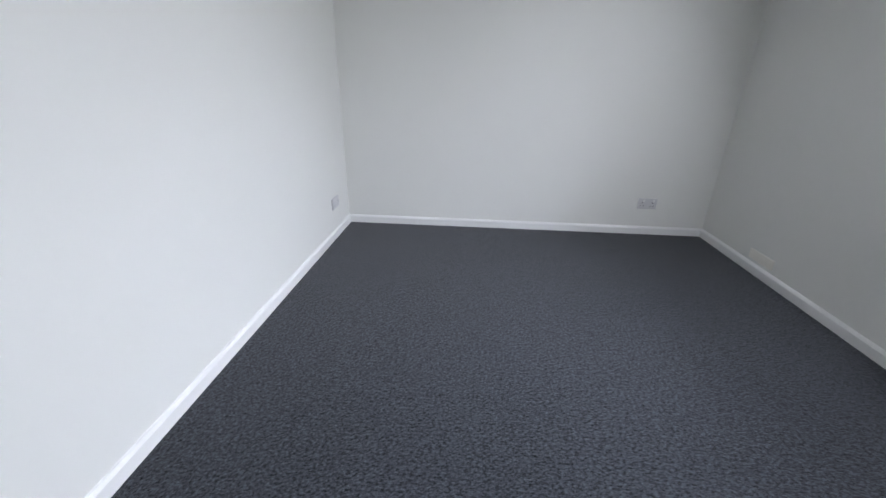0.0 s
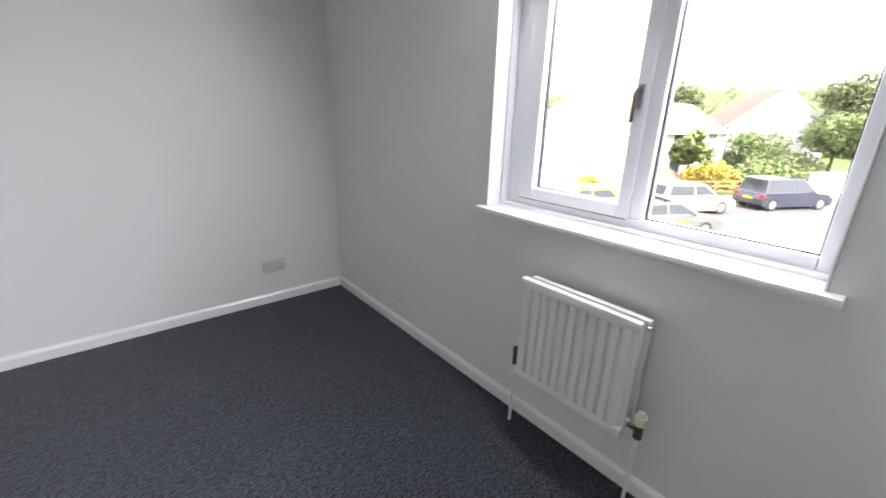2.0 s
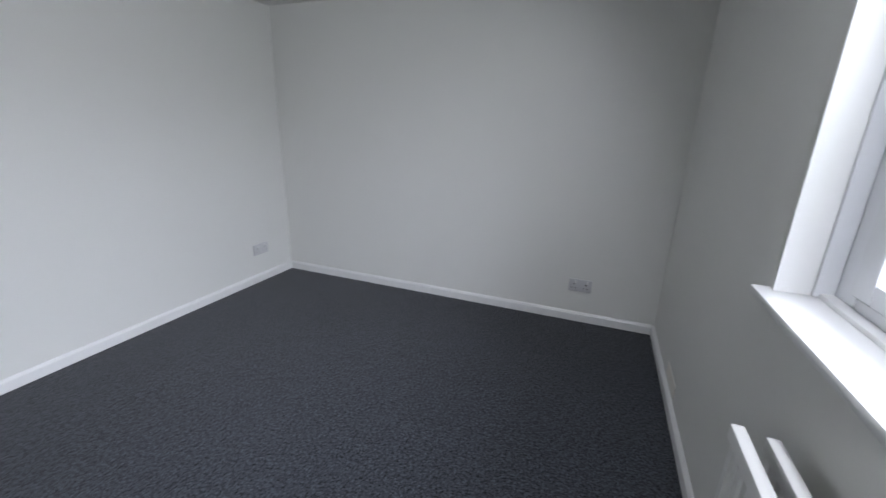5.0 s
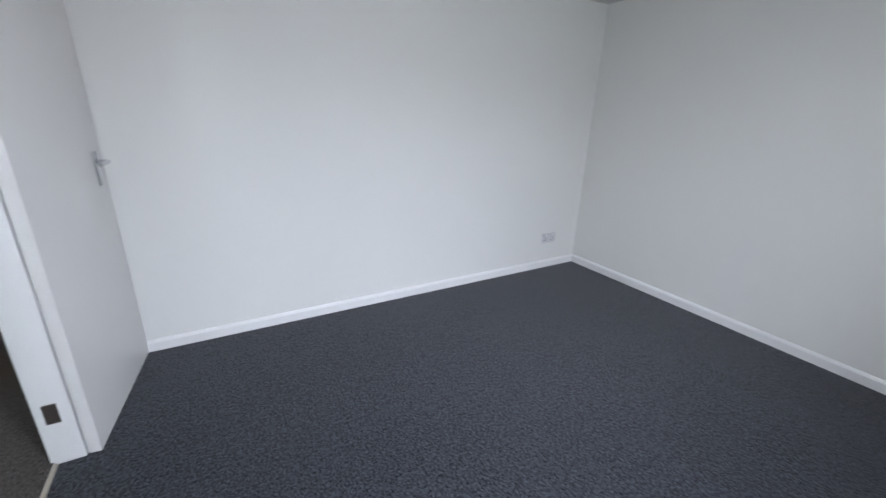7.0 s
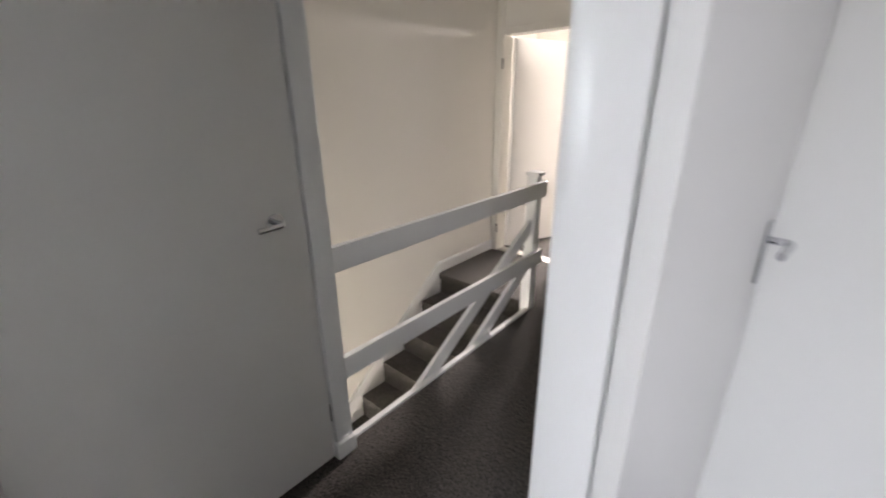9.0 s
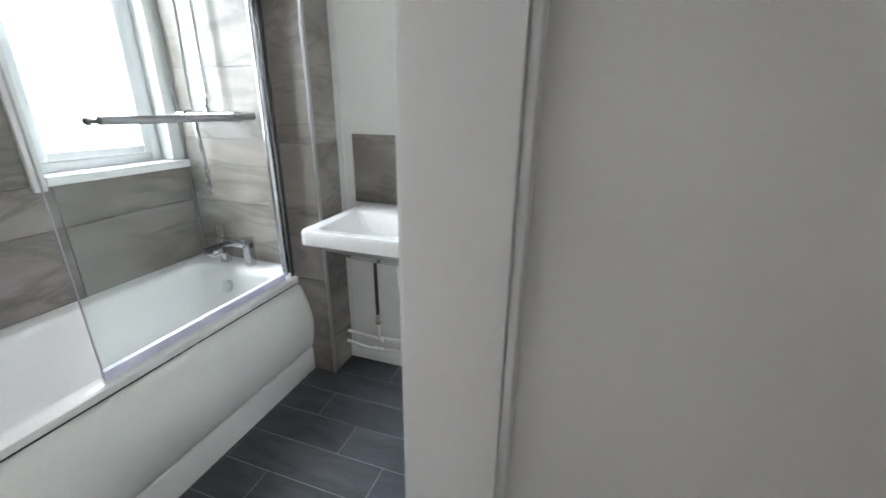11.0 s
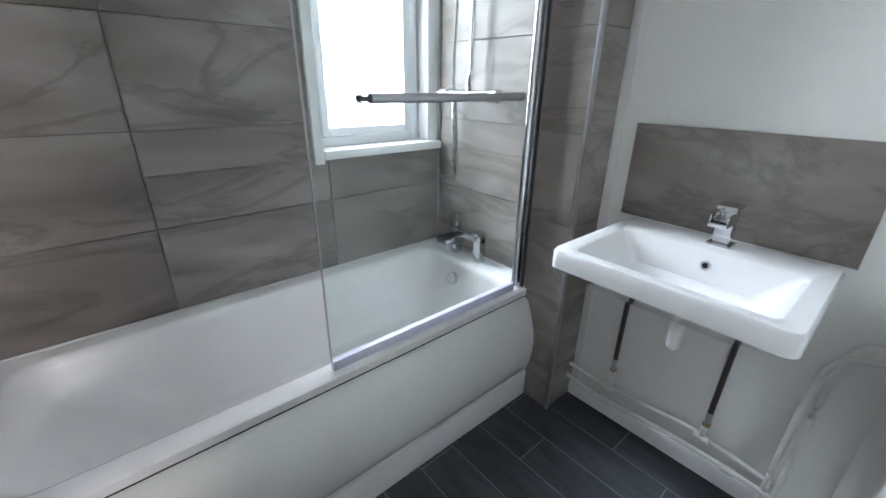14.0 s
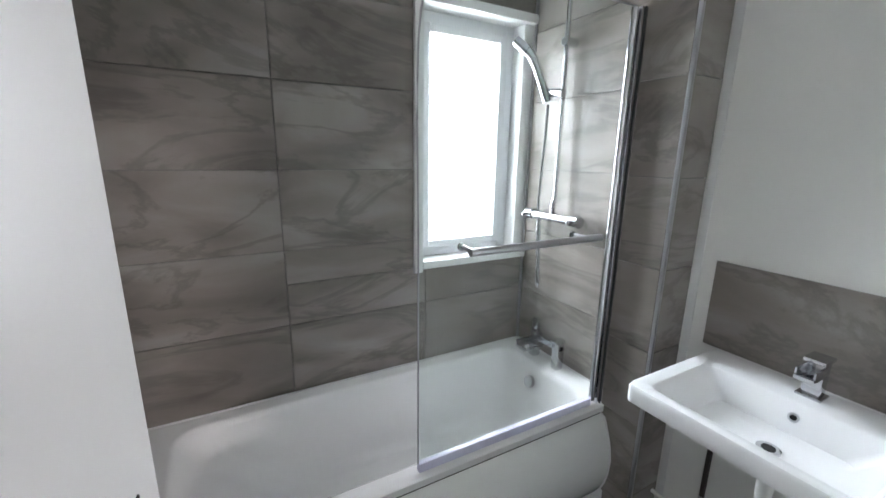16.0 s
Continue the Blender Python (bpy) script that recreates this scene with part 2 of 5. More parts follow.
M["pavement"] = material("pavement", (0.24, 0.215, 0.19), 0.9, var=0.2, scale=1.2, bump=0.3, bump_scale=30)
M["grass"] = material("grass", (0.075, 0.12, 0.03), 0.95, var=0.4, scale=1.0, bump=0.8, bump_scale=40, bump_dist=0.02)
M["render"] = material("white_house_render", (0.72, 0.71, 0.68), 0.9, var=0.05, scale=0.5, bump=0.3, bump_scale=40)
M["cream_render"] = material("cream_house_render", (0.62, 0.55, 0.42), 0.9, var=0.06, scale=0.5)
M["roof"] = material("brown_roof_tile", (0.20, 0.135, 0.10), 0.85, var=0.25, scale=1.5)
M["solar"] = material("blue_solar_panel", (0.02, 0.06, 0.2), 0.2)
M["leaf"] = material("green_foliage", (0.12, 0.165, 0.05), 0.8, var=0.4, scale=0.8)
M["leaf_dark"] = material("dark_foliage", (0.12, 0.15, 0.06), 0.85, var=0.6, scale=0.5, bump=1.0, bump_scale=2.0, bump_dist=0.6)
M["leaf_yellow"] = material("yellow_foliage", (0.30, 0.24, 0.03), 0.8, var=0.4, scale=1.5)
M["bark"] = material("bark", (0.09, 0.065, 0.045), 0.9, var=0.3, scale=5)
M["window_dark"] = material("window_pane_reflecting", (0.20, 0.23, 0.25), 0.15)
M["car_white"] = material("white_car_paint", (0.75, 0.75, 0.75), 0.2, coat=1)
M["car_navy"] = material("dark_navy_car_paint", (0.02, 0.025, 0.045), 0.2, coat=1)
M["car_yellow"] = material("yellow_car_paint", (0.75, 0.42, 0.01), 0.2, coat=1)
M["car_silver"] = material("silver_grey_car_paint", (0.22, 0.23, 0.23), 0.25, metal=0.6, coat=1)
M["tyre"] = material("tyre_rubber", (0.02, 0.02, 0.02), 0.8)
M["alloy"] = material("alloy_wheel", (0.45, 0.45, 0.46), 0.3, metal=0.7)
M["car_glass"] = material("dark_car_glass", (0.03, 0.035, 0.04), 0.08)
M["red_lamp"] = material("red_lamp_plastic", (0.45, 0.02, 0.02), 0.2)
M["plate"] = material("yellow_number_plate", (0.75, 0.6, 0.05), 0.4)
M["fence"] = material("garden_wood", (0.25, 0.16, 0.09), 0.85, var=0.2, scale=3)
M["cloth"] = material("white_bag_plastic", (0.75, 0.75, 0.75), 0.4)

# ---- helpers of this scene ----
BASE = {}


def fresh():
    return bmesh.new()


def box(bm, x0, x1, y0, y1, z0, z1, bevel=0.0):
    r = bmesh.ops.create_cube(bm, size=1, matrix=Matrix.Translation(((x0 + x1) / 2, (y0 + y1) / 2, (z0 + z1) / 2)) @ Matrix.Diagonal((x1 - x0, y1 - y0, z1 - z0, 1)))
    if bevel:
        edges = list({e for v in r["verts"] for e in v.link_edges})
        bmesh.ops.bevel(bm, geom=edges, offset=bevel, segments=2, affect="EDGES", profile=0.6)
    return bm


def rod(bm, a, b, r, r2=None, seg=16):
    a, b = Vector(a), Vector(b)
    d = b - a
    q = d.to_track_quat("Z", "Y").to_matrix().to_4x4()
    bmesh.ops.create_cone(bm, cap_ends=True, segments=seg, radius1=r, radius2=r if r2 is None else r2, depth=d.length, matrix=Matrix.Translation((a + b) / 2) @ q)
    return bm


def ball(bm, c, r, s=(1, 1, 1), sub=2):
    bmesh.ops.create_icosphere(bm, subdivisions=sub, radius=r, matrix=Matrix.Translation(c) @ Matrix.Diagonal((*s, 1)))
    return bm


def pipe(bm, points, r, seg=10, steps=6):
    """A round tube that passes smoothly through the points."""
    pts = [Vector(p) for p in points]
    path = []
    for i in range(len(pts) - 1):
        p0, p1, p2, p3 = pts[max(i - 1, 0)], pts[i], pts[i + 1], pts[min(i + 2, len(pts) - 1)]
        for k in range(steps):
            t = k / steps
            path.append(0.5 * ((2 * p1) + (p2 - p0) * t + (2 * p0 - 5 * p1 + 4 * p2 - p3) * t * t + (3 * p1 - p0 - 3 * p2 + p3) * t**3))
    path.append(pts[-1])
    rings = []
    for i, p in enumerate(path):
        d = (path[min(i + 1, len(path) - 1)] - path[max(i - 1, 0)]).normalized()
        q = d.to_track_quat("Z", "Y")
        rings.append([bm.verts.new(p + q @ Vector((r * math.cos(2 * math.pi * k / seg), r * math.sin(2 * math.pi * k / seg), 0))) for k in range(seg)])
    for a, b in zip(rings, rings[1:]):
        for k in range(seg):
            bm.faces.new((a[k], a[(k + 1) % seg], b[(k + 1) % seg], b[k]))
    bm.faces.new(rings[0][::-1])
    bm.faces.new(rings[-1])
    return bm


def ring(x0, x1, y0, y1, z, r, n=6):
    out = []
    for cx, cy, a0 in ((x1 - r, y1 - r, 0), (x0 + r, y1 - r, 90), (x0 + r, y0 + r, 180), (x1 - r, y0 + r, 270)):
        for k in range(n + 1):
            a = radians(a0 + 90 * k / n)
            out.append((cx + r * math.cos(a), cy + r * math.sin(a), z))
    return out


def loft(bm, rings, cap_first=False, cap_last=True):
    vs = [[bm.verts.new(p) for p in r] for r in rings]
    for a, b in zip(vs, vs[1:]):
        n = len(a)
        for k in range(n):
            bm.faces.new((a[k], a[(k + 1) % n], b[(k + 1) % n], b[k]))
    if cap_first:
        bm.faces.new(vs[0][::-1])
    if cap_last:
        bm.faces.new(vs[-1])
    return bm


def prism(bm, outline, axis, lo, hi):
    """A flat outline of pairs pulled along an axis; the pairs are the other two coordinates in order."""
    def place(p, d):
        c = list(p)
        c.insert("xyz".index(axis), d)
        return c
    a = [bm.verts.new(place(p, lo)) for p in outline]
    b = [bm.verts.new(place(p, hi)) for p in outline]
    n = len(a)
    for k in range(n):
        bm.faces.new((a[k], a[(k + 1) % n], b[(k + 1) % n], b[k]))
    bm.faces.new(a[::-1])
    bm.faces.new(b)
    return bm


def mesh_of(name, bm, mat, smooth=None):
    bmesh.ops.recalc_face_normals(bm, faces=bm.faces)
    me = bpy.data.meshes.new(name)
    bm.to_mesh(me)
    bm.free()
    me.materials.append(M[mat])
    if smooth:
        me.polygons.foreach_set("use_smooth", [True] * len(me.polygons))
        me.set_sharp_from_angle(angle=radians(smooth))
    return me


def part(name, bm, mat, parent, label="", smooth=35):
    ob = new(name, mesh_of(name, bm, mat, smooth))
    ob.parent = parent
    if parent.name in BASE:
        ob.location = -BASE[parent.name]
    if label:
        tagged(ob, label)
    return ob


def thing(name, base, label, category, group=""):
    ob = new(name)
    ob.empty_display_size = 0.1
    ob.location = base
    BASE[ob.name] = Vector(base)
    return tagged(ob, label, category, group)


def solid(name, bm, mat, label="", category="", kind="", group="", smooth=35):
    return tagged(new(name, mesh_of(name, bm, mat, smooth)), label, category, group, kind)


def structure(name, bm, mat, label=""):
    return solid(name, bm, mat, label, "", "structure")


# ---- the shell of the rooms ----
WX, WL, FY, DY = 2.65, -0.30, 3.658, 0.285      # bedroom: window wall, left wall, far wall, door wall
HY, RY = 0.192, -0.70                            # landing: bedroom side, stair side
BX, TY, SY, QX = 2.93, -1.69, -1.775, 1.25       # bathroom: window wall, tap wall, basin wall, door wall
OUT = 3.15                                       # outer face of the front
CEIL, CEIL2 = 2.09, 2.36
WIN = (1.066, 2.165, 0.888, 2.03)                   # bedroom window: y, y, z, z
BWIN = (-1.689, -1.066, 0.994, 2.14)              # bathroom window
EX = -2.1                                        # end wall of the landing
STY = -1.62                                      # wall beside the stairs


def wall_with_hole(name, axis, lo, hi, a0, a1, z0, z1, hole, mat):
    """A wall across an axis from lo to hi with one opening (a, a, z, z)."""
    bm = fresh()
    h0, h1, hz0, hz1 = hole
    for p0, p1, q0, q1 in ((a0, h0, z0, z1), (h1, a1, z0, z1), (h0, h1, z0, hz0), (h0, h1, hz1, z1)):
        if p1 - p0 > 1e-4 and q1 - q0 > 1e-4:
            if axis == "x":
                box(bm, lo, hi, p0, p1, q0, q1)
            else:
                box(bm, p0, p1, lo, hi, q0, q1)
    return structure(name, bm, mat)


wall_with_hole("wall_east", "x", WX, 2.90, DY, FY + 0.12, -0.2, 2.6, WIN, "paint")
structure("wall_north", box(fresh(), WL - 0.12, WX, FY, FY + 0.12, -0.2, 2.6), "paint")
structure("wall_west", box(fresh(), WL - 0.12, WL, DY, FY, -0.2, 2.6), "paint")
wall_with_hole("wall_south", "y", HY, DY, EX, 3.15, 0.0, 2.6, (0.418, 1.185, 0.0, 2.0), "paint")
structure("floor", box(fresh(), WL - 0.1, WX + 0.05, 0.197, FY + 0.05, -0.2, 0.0), "carpet_blue", "dark blue-grey loop carpet of the bedroom")
structure("ceiling", box(fresh(), WL, WX, DY, FY, CEIL, CEIL + 0.1), "ceiling")

# landing
structure("landing_floor", box(fresh(), EX, 1.22, RY - 0.02, 0.195, -0.2, 0.0), "carpet_brown", "grey-brown ribbed carpet of the landing")
structure("landing_floor", box(fresh(), EX, -1.345, STY, RY - 0.02, -0.2, 0.0), "carpet_brown", "grey-brown ribbed carpet of the landing")
structure("ceiling", box(fresh(), EX - 0.12, QX, STY - 0.1, HY, CEIL2, CEIL2 + 0.1), "ceiling")
structure("wall_stairs", box(fresh(), EX - 0.12, QX - 0.12, STY - 0.12, STY, -3.0, 2.6), "cream")
wall_with_hole("wall_end", "x", EX - 0.12, EX, STY, HY, -0.2, 2.6, (-1.55, -0.90, -0.0, 1.86), "cream")
wall_with_hole("wall_bath_door", "x", 1.10, QX, RY, HY, -0.0, 2.6, (RY + 0.001, -0.035, 0.0, 2.0), "paint")
structure("wall_cupboard_side", box(fresh(), 1.10, QX, SY, RY, -0.2, 2.6), "paint")
structure("wall_under_landing", box(fresh(), EX, 1.15, RY - 0.05, RY - 0.03, -3.0, -0.2), "cream")
# bathroom
structure("wall_bath_north", box(fresh(), QX, OUT, 0.0555, HY, -0.2, 2.6), "paint")
structure("wall_basin", box(fresh(), QX - 0.12, OUT, SY - 0.12, SY, -0.2, 2.6), "paint")
wall_with_hole("wall_bath_window", "x", BX + 0.008, OUT, SY, 0.055, -0.2, 2.6, BWIN, "grout")
structure("wall_bath_taps", box(fresh(), 2.272, BX + 0.008, SY, TY - 0.008, -0.0, 2.6), "grout")
structure("wall_bath_pier", box(fresh(), 2.098, 2.271, SY, -1.608, -0.0, 2.6), "grout")
structure("bathroom_floor", box(fresh(), QX - 0.05, BX, SY, 0.05, -0.2, -0.0016), "dark_grout", "dark slate-look plank tiled floor")
structure("ceiling", box(fresh(), QX, BX, SY, 0.05, CEIL2, CEIL2 + 0.1), "ceiling")

# far room past the landing
structure("far_room_floor", box(fresh(), -5.0, EX - 0.0, -2.6, 1.0, -0.2, -0.002), "carpet_brown", "grey-brown carpet of the far room")
wall_with_hole("far_room_wall_west", "x", -4.62, -4.5, -2.6, 1.0, -0.0, 2.6, (-2.05, -0.80, 0.82, 1.93), "cream")
structure("far_room_wall_south", box(fresh(), -4.5, EX - 0.12, -2.7, -2.6, -0.0, 2.6), "cream")
structure("far_room_wall_north", box(fresh(), -4.5, EX - 0.12, 1.0, 1.1, -0.0, 2.6), "cream")
structure("far_room_wall_east", box(fresh(), EX - 0.13, EX - 0.12, -2.6, STY - 0.1, 0.0, 2.6), "cream")
structure("far_room_wall_east", box(fresh(), EX - 0.13, EX - 0.12, HY, 1.0, 0.0, 2.6), "cream")
structure("ceiling", box(fresh(), -4.6, EX - 0.12, -2.6, 1.0, CEIL2, CEIL2 + 0.1), "ceiling")


# ---- joinery of the bedroom and landing ----
def skirting(axis, at, side, a0, a1, h=0.065, t=0.016, mat="gloss"):
    """A moulded board along a wall face; side is the way it stands out."""
    outline = [(0, 0), (t, 0), (t, h - 0.014), (t * 0.45, h - 0.002), (0, h)]
    bm = fresh()
    if axis == "x":
        prism(bm, [(at + side * p, q) for p, q in outline], "y", a0, a1)
    else:
        prism(bm, [(at + side * p, q) for p, q in outline], "x", a0, a1)
    return structure("baseboard", bm, mat)


skirting("y", FY, -1, WL + 0.017, WX - 0.017)
skirting("x", WL, 1, DY, FY)
skirting("x", WX, -1, DY, FY)
skirting("y", DY, 1, 1.27, WX - 0.017)
skirting("y", DY, 1, WL + 0.017, 0.34)
skirting("x", EX, 1, -0.84, HY, mat="cream")
skirting("y", HY, -1, EX + 0.017, 0.34)
skirting("y", STY, 1, EX, -1.33, h=0.09)


def frame_of(name, axis, lo, hi, a0, a1, top, w=0.065, t=0.015, lining=0.028, label="white gloss painted door frame with plain architrave", stop=True):
    """Lining and architraves round an opening a0..a1 up to top, in a wall from lo to hi."""
    base = ((a0 + a1) / 2, (lo + hi) / 2, 0) if axis == "y" else ((lo + hi) / 2, (a0 + a1) / 2, 0)
    f = thing(name, base, label, "door frame")
    f["kind"] = "structure"

    def b(p0, p1, q0, q1, z0, z1, bev=0.002):
        return box(fresh(), p0, p1, q0, q1, z0, z1, bev) if axis == "y" else box(fresh(), q0, q1, p0, p1, z0, z1, bev)
    for p0, p1 in ((a0, a0 + lining), (a1 - lining, a1)):
        part("jamb", b(p0, p1, lo - 0.001, hi + 0.001, 0.001, top), "gloss", f)
    part("head", b(a0 + lining, a1 - lining, lo - 0.001, hi + 0.001, top - lining, top), "gloss", f)
    for q0, q1 in ((lo - t, lo - 0.0015), (hi + 0.0015, hi + t)):
        for p0, p1 in ((a0 - w + 0.01, a0 + 0.014), (a1 - 0.014, a1 + w - 0.01)):
            part("architrave", b(p0, p1, q0, q1, 0.001, top + w - 0.012, 0.005), "gloss", f)
        part("architrave", b(a0 + 0.0145, a1 - 0.0145, q0, q1, top - 0.012, top + w - 0.012, 0.005), "gloss", f)
    return f


def lever(parent, x, y, z, side, reach, plate=True, mat="chrome", vertical=0.15):
    """A lever handle in a door's own plane: side is the way it faces in y, reach the way the lever points in x."""
    h = part("door_handle", box(fresh(), x - 0.02, x + 0.02, *sorted((y, y + side * 0.008)), z - vertical / 2, z + vertical / 2, 0.003) if plate
             else rod(fresh(), (x, y, z), (x, y + side * 0.008, z), 0.026, seg=24), mat, parent, "chrome lever handle" if mat == "chrome" else "")
    zz = z + (0.03 if plate else 0)
    bm = pipe(fresh(), [(x, y + side * 0.006, zz), (x, y + side * 0.04, zz), (x + reach * 0.02, y + side * 0.05, zz), (x + reach * 0.105, y + side * 0.048, zz - 0.003)], 0.009 if mat == "chrome" else 0.011)
    part("lever", bm, mat, h)
    return h


def hinge(parent, x, y, z, mat="dull_metal"):
    h = part("hinge", box(fresh(), x - 0.002, x + 0.002, y - 0.016, y + 0.016, z - 0.038, z + 0.038), mat, parent, "dark metal butt hinge")
    return h


frame_1 = frame_of("door_frame_1", "y", HY, DY, 0.392, 1.212, 2.0)
for z in (0.22, 1.72):
    part("hinge", box(fresh(), 0.420, 0.423, 0.210, 0.250, z - 0.04, z + 0.04), "dull_metal", frame_1, "dark metal butt hinge")
structure("threshold", box(fresh(), 0.421, 1.183, 0.188, 0.204, 0.0, 0.008, 0.002), "strip", "pale metal carpet threshold strip")

# bedroom door, leaf in its own plane x 0..w, then turned about its hinge
door_1 = thing("door_1", (0, 0, 0), "white painted flush bedroom door standing wide open against the wall", "door")
part("leaf", box(fresh(), 0.0, 0.715, -0.02, 0.02, 0.006, 1.975, 0.002), "satin", door_1)
lever(door_1, 0.63, 0.02, 1.0, 1, -1)
lever(door_1, 0.63, -0.02, 1.0, -1, -1)
del BASE["door_1"]
door_1.matrix_world = pose(0.420, 0.312, 0, 0, 0, 172.6)
door_1.scale = (1, -1, 1)

# cupboard front beside the stairs
frame_2 = thing("door_frame_2", (0.8, RY, 0), "white gloss painted cupboard frame at the stair head", "door frame")
frame_2["kind"] = "structure"
part("jamb", box(fresh(), 0.225, 0.300, RY - 0.05, RY + 0.012, 0.001, 2.36, 0.008), "gloss", frame_2)
part("plinth_block", box(fresh(), 0.22, 0.312, RY - 0.055, RY + 0.028, 0.0, 0.075, 0.012), "gloss", frame_2)
part("jamb", box(fresh(), 1.108, 1.14, RY - 0.05, RY + 0.004, 0.001, 2.36, 0.002), "gloss", frame_2)
part("head", box(fresh(), 0.301, 1.107, RY - 0.05, RY + 0.004, 2.0, 2.36, 0.002), "gloss", frame_2)
part("lining", box(fresh(), 1.141, 1.252, RY - 0.0, RY + 0.006, 0.001, 2.0, 0.001), "gloss", frame_2)
door_2 = thing("door_2", (0.77, RY, 0), "closed white painted flush cupboard door with a lever handle", "door")
part("leaf", box(fresh(), 0.304, 1.103, RY - 0.038, RY - 0.003, 0.008, 1.992, 0.002), "satin", door_2)
lever(door_2, 0.40, RY - 0.003, 1.0, 1, 0.7, plate=False, mat="chrome")
part("latch_plate", box(fresh(), 0.3035, 0.307, RY - 0.006, RY + 0.0, 0.18, 0.26), "dull_metal", door_2)
structure("wall_cupboard_back", box(fresh(), 0.23, 1.095, RY - 0.12, RY - 0.06, -3.0, 2.6), "paint")

# strike plate on the bathroom lining
keep = thing("strike_plate", (1.243, RY + 0.006, 1.03), "small worn metal strike plate on the white lining", "door hardware")
part("plate", box(fresh(), 1.225, 1.25, RY + 0.0065, RY + 0.0085, 0.98, 1.09, 0.0005), "satin_chrome", keep)
part("latch_hole", box(fresh(), 1.232, 1.245, RY + 0.0086, RY + 0.0092, 1.015, 1.055), "hole", keep)

frame_3 = frame_of("door_frame_3", "x", 1.10, QX, RY + 0.03, 0.0, 2.0, w=0.05)

# bathroom door
door_3 = thing("door_3", (0, 0, 0), "white painted bathroom door opened into the room", "door")
part("leaf", box(fresh(), 0.0, 0.70, -0.018, 0.018, 0.01, 1.975, 0.002), "satin", door_3)
h3 = part("door_handle", rod(fresh(), (0.62, 0.018, 0.99), (0.62, 0.028, 0.99), 0.028, seg=24), "white_plastic", door_3, "white plastic lever handle")
part("lever", pipe(fresh(), [(0.62, 0.026, 0.99), (0.62, 0.06, 0.99), (0.608, 0.07, 0.99), (0.575, 0.07, 0.982), (0.555, 0.066, 0.98)], 0.011), "white_plastic", h3)
part("keyhole", rod(fresh(), (0.63, 0.0181, 1.048), (0.63, 0.0195, 1.048), 0.005), "hole", door_3)
lever(door_3, 0.67, -0.018, 0.99, -1, -1, plate=False, mat="white_plastic")
del BASE["door_3"]
door_3.matrix_world = pose(1.272, -0.04, 0, 0, 0, -9.0)
door_3.scale = (1, -1, 1)

# ---- bedroom window ----
y0, y1, z0, z1 = WIN
GX = 2.80
win = thing("window_1", (GX, (y0 + y1) / 2, z0), "white plastic casement window with a side-hung sash", "window")
win["kind"] = "structure"
ym0, ym1 = 1.560, 1.622


def bar(bm, p0, p1, q0, q1, x0=GX - 0.035, x1=GX + 0.035, bev=0.006):
    return box(bm, x0, x1, p0, p1, q0, q1, bev)


wf = part("window_frame", bar(fresh(), y0 + 0.001, y0 + 0.042, z0 + 0.002, z1 - 0.002), "upvc", win)
bmf = fresh()
bar(bmf, y1 - 0.085, y1 - 0.001, z0 + 0.002, z1 - 0.002)
part("window_frame", bmf, "upvc", win)
part("window_frame", bar(fresh(), y0 + 0.0425, y1 - 0.0855, z0 + 0.002, z0 + 0.05), "upvc", win)
part("window_frame", bar(fresh(), y0 + 0.0425, y1 - 0.0855, z1 - 0.055, z1 - 0.002), "upvc", win)
part("mullion", bar(fresh(), ym0, ym1, z0 + 0.051, z1 - 0.056), "upvc", win)
sash = part("sash", box(fresh(), GX - 0.045, GX - 0.002, ym1 - 0.018, ym1 + 0.026, z0 + 0.045, z1 - 0.06, 0.006), "upvc", win, "white plastic opening sash")
part("sash_stile", box(fresh(), GX - 0.045, GX - 0.002, y1 - 0.148, y1 - 0.074, z0 + 0.045, z1 - 0.06, 0.006), "upvc", sash)
part("sash_rail", box(fresh(), GX - 0.045, GX - 0.002, ym1 + 0.0265, y1 - 0.1485, z0 + 0.045, z0 + 0.092, 0.006), "upvc", sash)
part("sash_rail", box(fresh(), GX - 0.045, GX - 0.002, ym1 + 0.0265, y1 - 0.1485, z1 - 0.105, z1 - 0.06, 0.006), "upvc", sash)
bmg = fresh()
for p0, p1, q0, q1 in ((ym1 + 0.026, ym1 + 0.030, z0 + 0.092, z1 - 0.105), (y1 - 0.152, y1 - 0.148, z0 + 0.092, z1 - 0.105), (ym1 + 0.030, y1 - 0.152, z0 + 0.091, z0 + 0.095), (ym1 + 0.030, y1 - 0.152, z1 - 0.108, z1 - 0.104),
                       (y0 + 0.042, y0 + 0.046, z0 + 0.05, z1 - 0.055), (ym0 - 0.004, ym0, z0 + 0.05, z1 - 0.055), (y0 + 0.046, ym0 - 0.004, z0 + 0.0495, z0 + 0.0535), (y0 + 0.046, ym0 - 0.004, z1 - 0.059, z1 - 0.055)):
    box(bmg, GX - 0.012, GX + 0.004, p0, p1, q0, q1)
for p0, p1, q0, q1 in ((y1 - 0.0745, y1 - 0.0715, z0 + 0.05, z1 - 0.06), (ym1 - 0.008, y1 - 0.075, z0 + 0.0415, z0 + 0.0445)):
    box(bmg, GX - 0.0365, GX - 0.03, p0, p1, q0, q1)
part("gasket", bmg, "gasket", win, "thin black rubber glazing gasket")
for p0, p1, q0, q1, gx in ((ym1 + 0.028, y1 - 0.150, z0 + 0.093, z1 - 0.106, GX - 0.006), (y0 + 0.044, ym0 - 0.002, z0 + 0.052, z1 - 0.057, GX)):
    g = part("pane", box(fresh(), gx, gx + 0.004, p0, p1, q0, q1), "glass", win, "clear glass pane", smooth=None)
    g.visible_shadow = False
